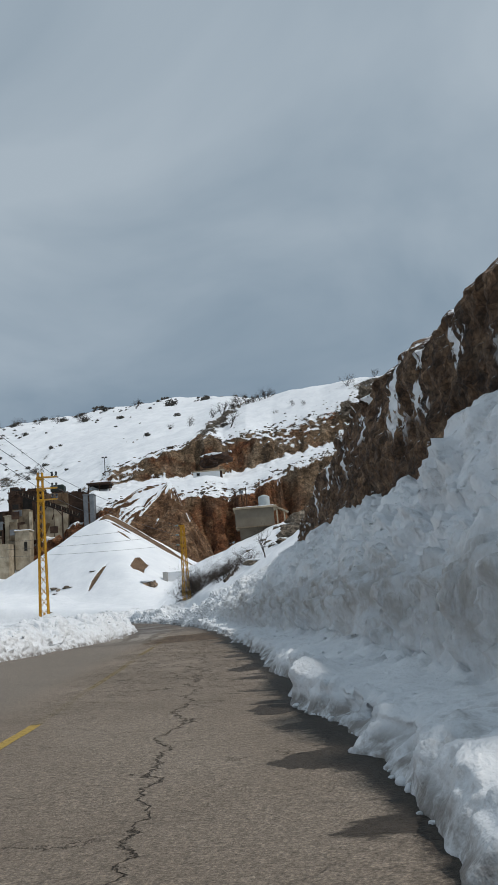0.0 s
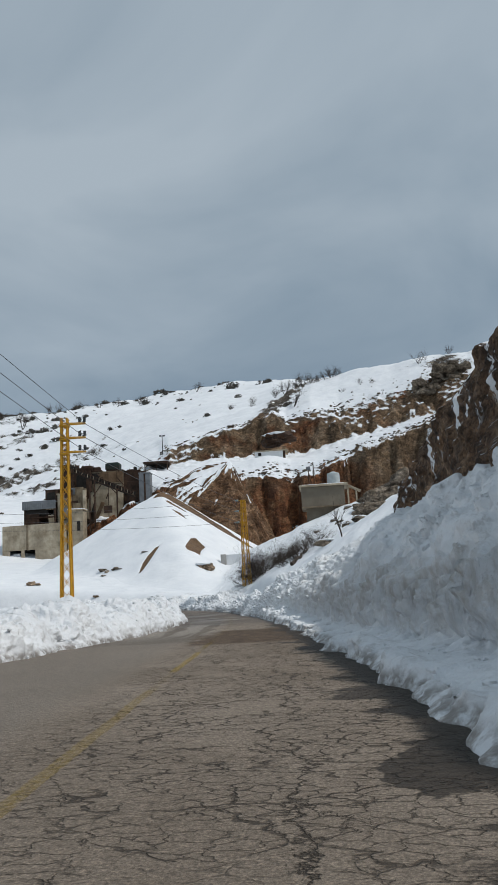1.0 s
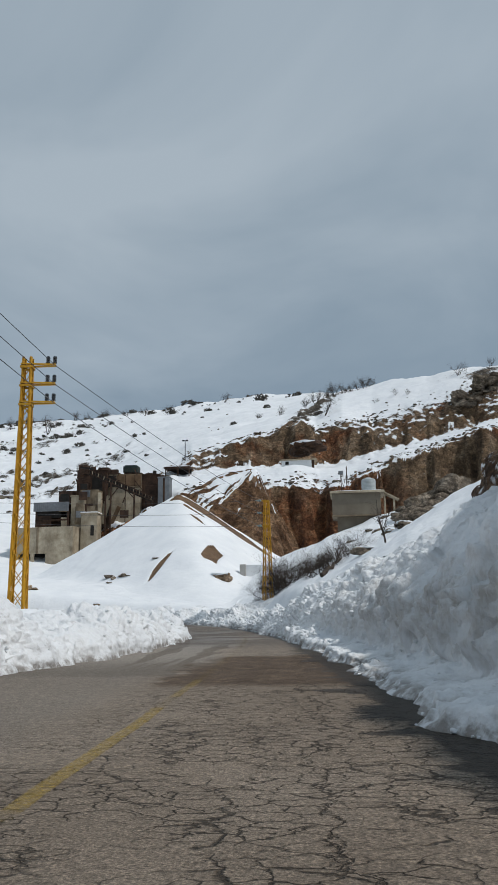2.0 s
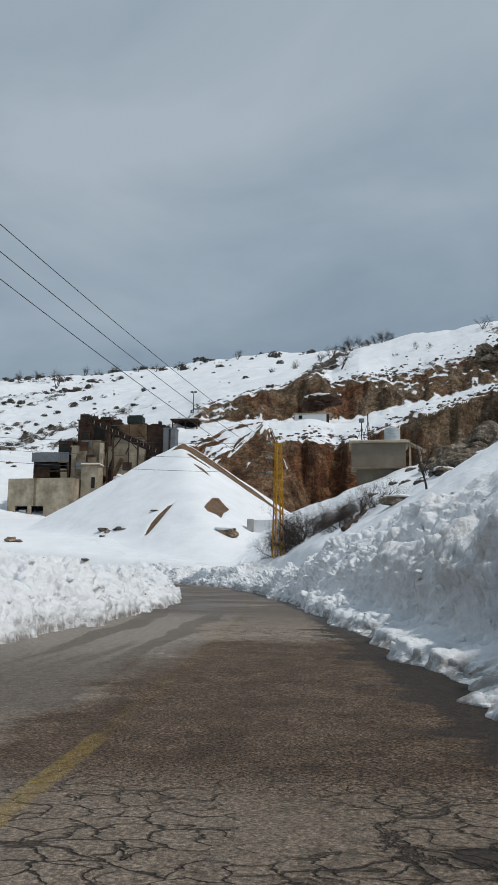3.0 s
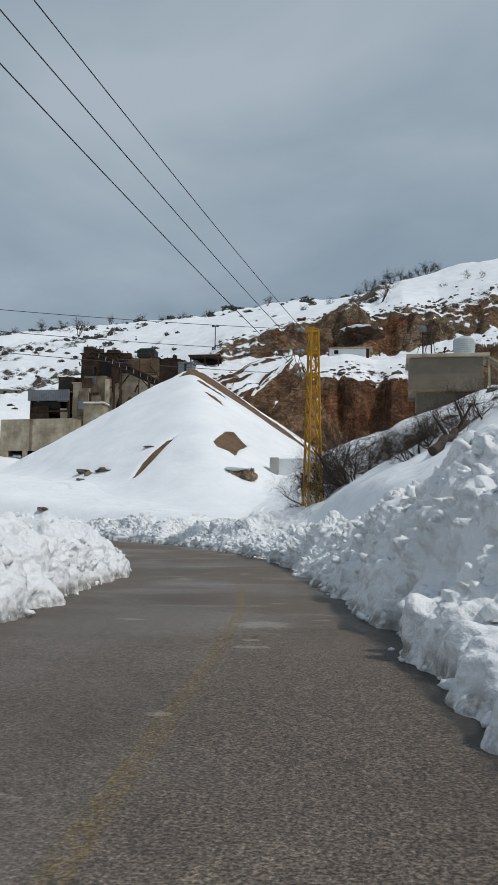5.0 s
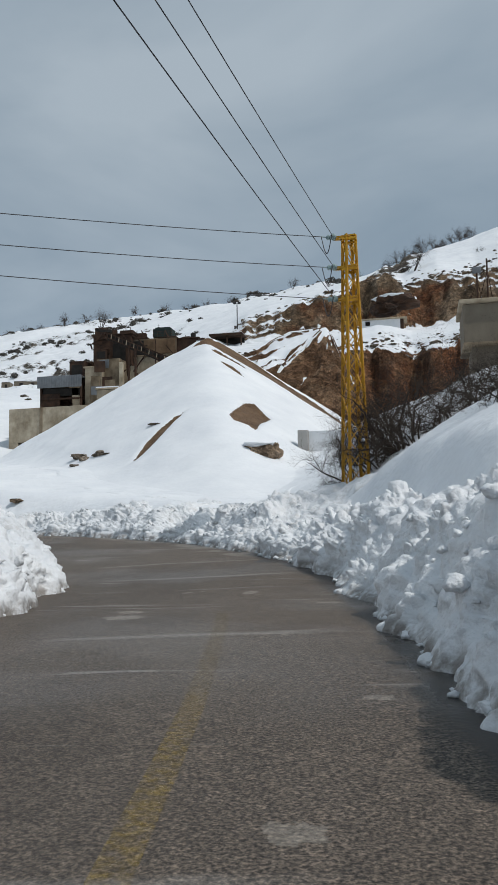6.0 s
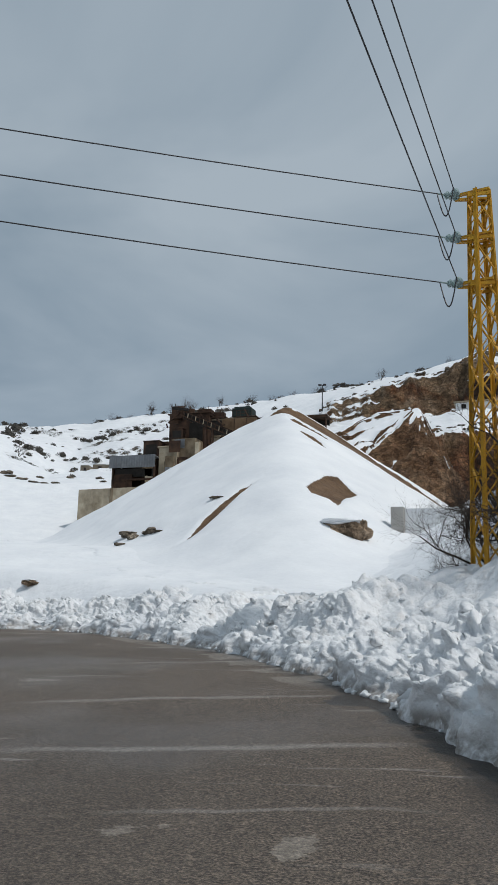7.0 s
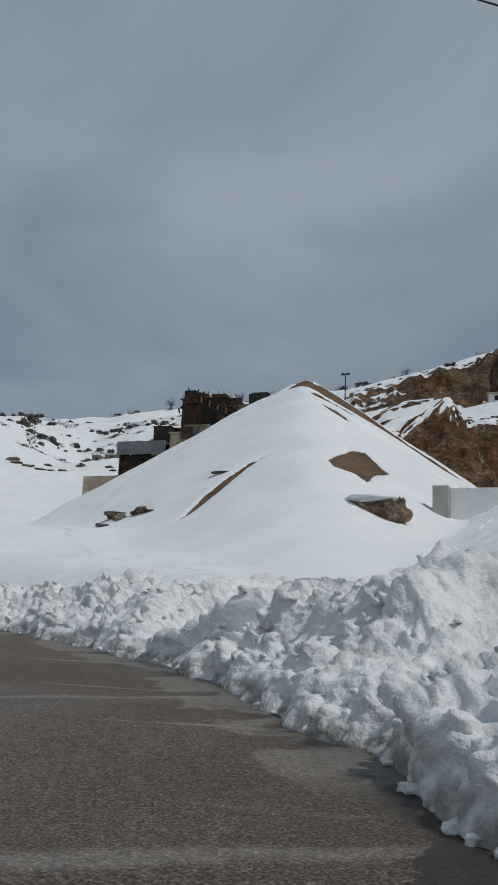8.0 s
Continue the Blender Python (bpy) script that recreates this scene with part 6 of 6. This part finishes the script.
# ---- bare trees and shrubs ----
def grow(seed, height, stems, spread, depth, twist=0.35, fan=0.6, thick=0.03):
    """Branching wood as tapered sticks; for each stem the lists of two meshes, wood and twigs."""
    rng = np.random.default_rng(seed)
    stalks = []

    def stick(a, b, r0, r1, which):
        V, F = stalks[-1][which]
        d = b - a
        d = d / max(np.linalg.norm(d), 1e-6)
        u = np.cross(d, (0.3, 0.9, 0.2))
        u = u / max(np.linalg.norm(u), 1e-6)
        w = np.cross(d, u)
        n = 5 if which == 0 else 3
        base = len(V)
        for p, r in ((a, r0), (b, r1)):
            for i in range(n):
                t = 6.2832 * i / n
                V.append(p + r * (math.cos(t) * u + math.sin(t) * w))
        for i in range(n):
            j = (i + 1) % n
            F.append((base + i, base + j, base + n + j, base + n + i))

    def branch(p, d, length, r, level):
        seg = 4 if level < 2 else 3
        for i in range(seg):
            d = d + rng.normal(0, twist * 0.35, 3)
            d[2] += 0.06
            d = d / np.linalg.norm(d)
            q = p + d * length / seg
            r2 = r * (0.84 if i < seg - 1 else 0.62)
            stick(p, q, r, r2, 0 if level == 0 else 1)
            p, r = q, r2
            if level < depth and (i > 0 or level > 0):
                for _ in range(2 if level < depth - 1 else 3):
                    if rng.uniform() < 0.85:
                        k = d + rng.normal(0, fan, 3)
                        branch(p, k / np.linalg.norm(k), length * rng.uniform(0.45, 0.72), r * 0.62, level + 1)

    for s in range(stems):
        a = rng.uniform(0, 6.283)
        d = np.array([math.cos(a) * spread, math.sin(a) * spread, 1.0])
        stalks.append((([], []), ([], [])))
        branch(np.array([math.cos(a) * 0.1 * stems ** 0.5, math.sin(a) * 0.1 * stems ** 0.5, -0.25]), d / np.linalg.norm(d), height * rng.uniform(0.42, 0.62), thick * height * rng.uniform(0.7, 1.0), 0)
    return stalks


def bare_tree(name, at, seed, height, stems, spread, depth, label, category, group, lean=(0, 0), thick=0.03, fan=0.6, twist=0.35):
    t = empty(name, at, label, category, group)
    t.matrix_basis = pose(*at, lean[0], lean[1], 0)
    for wood, twigs in grow(seed, height, stems, spread, depth, thick=thick, fan=fan, twist=twist):
        stem = soup("trunk" if stems < 4 else "stem", *wood, TWIG, parent=t)
        tagged(soup("crown", *twigs, TWIG, parent=stem), kind="stuff")
    return t


# thicket beside the corner pole
rng_t = random.Random(23)
for i in range(26):
    t = (i / 25) if i % 2 else (i / 25) ** 1.8
    x, y = -8.3 + 7.4 * t + rng_t.uniform(-0.7, 0.7), 96.6 - 6.0 * t + rng_t.uniform(-1.5, 2.2)
    if math.hypot(x - P2[0], y - P2[1]) < 0.9:
        x += 1.3
    h = (1.7 + 1.9 * math.sin(math.pi * min(1, t * 1.15 + 0.1))) * rng_t.uniform(0.6, 1.25)
    bare_tree("shrub", (x, y, zat(x, y)), 300 + i, h, 5, 1.5, 3, "leafless tangled dark shrub growing out of the snow", "shrub", "thicket beside the corner pole", (rng_t.uniform(-14, 14), rng_t.uniform(-14, 14)), 0.014, 0.95, 0.95)
for i in range(9):
    x, y = rng_t.uniform(-4.4, 0.0), rng_t.uniform(86.8, 91.5)
    bare_tree("shrub", (x, y, zat(x, y)), 370 + i, rng_t.uniform(1.8, 2.8), 7, 1.3, 3, "dense leafless dark shrub on the snowy slope below the house", "shrub", "thicket beside the corner pole", (rng_t.uniform(-14, 14), rng_t.uniform(-14, 14)), 0.014, 0.9, 0.9)


def fallen_trunk():
    """A dark log lying up the snowy slope."""
    a, b = Vector((-2.65, 83.5, zat(-2.65, 83.5) + 0.22)), Vector((-1.3, 86.6, zat(-1.3, 86.6) + 0.35))
    t = empty("fallen_trunk", a, "dark bare log lying in the snow of the slope", "log")
    bm = bmesh.new()
    last = Vector((0, 0, 0))
    for i in range(1, 9):
        p = (b - a) * i / 8 + Vector((0.09 * math.sin(i * 1.9), 0, 0.07 * math.sin(i * 2.7)))
        rod(bm, last, p, 0.19 - 0.012 * i, 0.18 - 0.012 * i, 9)
        last = p
    part("trunk", bm, TWIG, t)
    for i, (k, d) in enumerate(((0.45, (-0.5, 0.2, 0.8)), (0.7, (0.5, -0.2, 0.9)), (0.95, (-0.3, 0.3, 0.9)))):
        bm = bmesh.new()
        rod(bm, (b - a) * k, (b - a) * k + Vector(d), 0.07, 0.03, 6)
        part("branch", bm, TWIG, t)


fallen_trunk()
bare_tree("sapling", (1.5, 75.6, zat(1.5, 75.6) - 0.5), 330, 3.6, 1, 0.12, 2, "thin leafless dark sapling on the snowy slope", "sapling", "", (0, -9), 0.024, 0.7)
bare_tree("sapling", (4.3, 99.0, zat(4.3, 99.0)), 331, 3.0, 1, 0.1, 2, "thin leafless dark sapling on the snowy slope", "sapling", "", (0, 6), 0.018, 0.7)
for i, (az, r, h, n) in enumerate(((-1.0, 206, 6.8, 3), (0.5, 240, 4.6, 5), (-0.2, 243, 5.0, 5), (-0.9, 246, 4.6, 5), (-1.7, 249, 5.2, 5), (-2.5, 251, 4.2, 5), (2.1, 236, 4.6, 6), (2.6, 234, 3.8, 6), (1.6, 237, 3.6, 5), (1.0, 239, 3.6, 5), (9.3, 208, 4.4, 3),
                                (4.6, 207, 2.6, 3), (3.0, 207, 2.0, 3), (5.4, 205, 2.0, 3), (11.6, 212, 3.0, 4), (-4.5, 260, 4.6, 3), (-6.2, 262, 4.2, 4), (-21.5, 500, 14, 3), (-12.5, 560, 12, 4), (-17.5, 640, 12, 4), (-8.6, 500, 8, 4), (-36, 250, 6, 3), (-34, 256, 5, 3), (-30.5, 258, 5, 3),
                                (-14.5, 600, 9, 4), (-19.5, 610, 9, 4), (-24.0, 560, 10, 4), (-26.5, 600, 9, 4), (-15.8, 630, 9, 4), (-22.6, 640, 9, 4),
                                *[(-27.5 + 1.15 * k + 0.5 * math.sin(k * 2.3), 985, 11 + 3 * math.sin(k * 1.7), 4) for k in range(14)])):
    x, y = HUB[0] + r * math.sin(radians(az)), HUB[1] + r * math.cos(radians(az))
    bare_tree("bare_tree", (x, y, zat(x, y)), 350 + i, h, n, 0.55, 3, "leafless grey-brown tree on the snowy hill", "tree", "bare trees on the hill", thick=0.024, fan=0.65)


def outcrop():
    """The broken brow of rock near the top of the slope."""
    o = empty("rock_outcrop", (30.5, 230.0, zat(30.5, 230.0)), "broken grey-brown rock outcrop in the snowy slope", "rock outcrop")
    for i, (dx, dy, s, tall) in enumerate(((0.5, 0, 3.4, 2.3), (5.0, 0.6, 3.8, 2.6), (2.5, -2.0, 2.2, 0.9), (9.5, 1.0, 3.2, 2.2))):
        bm = rock_mesh(90 + i, 5, 0.75, 0.8)
        bmesh.ops.scale(bm, vec=(s, s * 0.9, tall), verts=bm.verts)
        x, y = 30.5 + dx, 230.0 + dy
        bmesh.ops.translate(bm, vec=(dx, dy, zat(x, y) - o.location.z + 0.15 * tall), verts=bm.verts)
        part("rock", bm, HILLROCK if i % 2 else GREYSTONE, o)


outcrop()


# ---- clods of snow thrown off the banks ----
def clods(name, P, N, count, seed, label):
    rng = np.random.default_rng(seed)
    protos = []
    for k in range(6):
        bm = rock_mesh(400 + k + seed, 2, 0.55, 0.75)
        bm.verts.ensure_lookup_table()
        protos.append((np.array([v.co[:] for v in bm.verts]), [[v.index for v in f.verts] for f in bm.faces]))
        bm.free()
    n, m = P.shape[:2]
    verts, faces = [], []
    for i in range(count):
        foot = rng.uniform() < 0.6
        a = rng.integers(2, n - 2)
        b = int(m * (rng.uniform(0.0, 0.05) if foot else rng.uniform(0.12, 0.85)))
        s = (0.03 + 0.06 * rng.uniform() ** 3) if foot else 0.035 + 0.09 * rng.uniform() ** 3
        if P[a, b][1] < 58:
            s = s * 0.6
        p = P[a, b] + N[a, b] * s * 0.25
        if foot:
            out = P[a, 0] - P[a, int(m * 0.08)]
            out = out / max(np.linalg.norm(out[:2]), 1e-6)
            p = P[a, 1] + np.array([out[0], out[1], 0]) * rng.uniform(-0.30, 0.02)
            p[2] = float(road_z(np.array(p[0]), np.array(p[1]))) + s * 0.45
        Q, F = protos[i % 6]
        t = rng.uniform(0, 6.3)
        c, q = math.cos(t) * s, math.sin(t) * s
        base = len(verts)
        verts.extend(zip(Q[:, 0] * c * 1.25 - Q[:, 1] * q + p[0], Q[:, 0] * q * 1.25 + Q[:, 1] * c + p[1], Q[:, 2] * s + p[2]))
        faces.extend([[base + j for j in f] for f in F])
    ob = soup(name, verts, faces, BANK, smooth=True)
    tagged(ob, label, "snow", kind="stuff")


clods("snow_clod", RP, RN, 1900, 1, "loose clods of ploughed snow on the roadside bank")
clods("snow_clod", LP, LN, 900, 2, "loose clods of ploughed snow on the far bank")
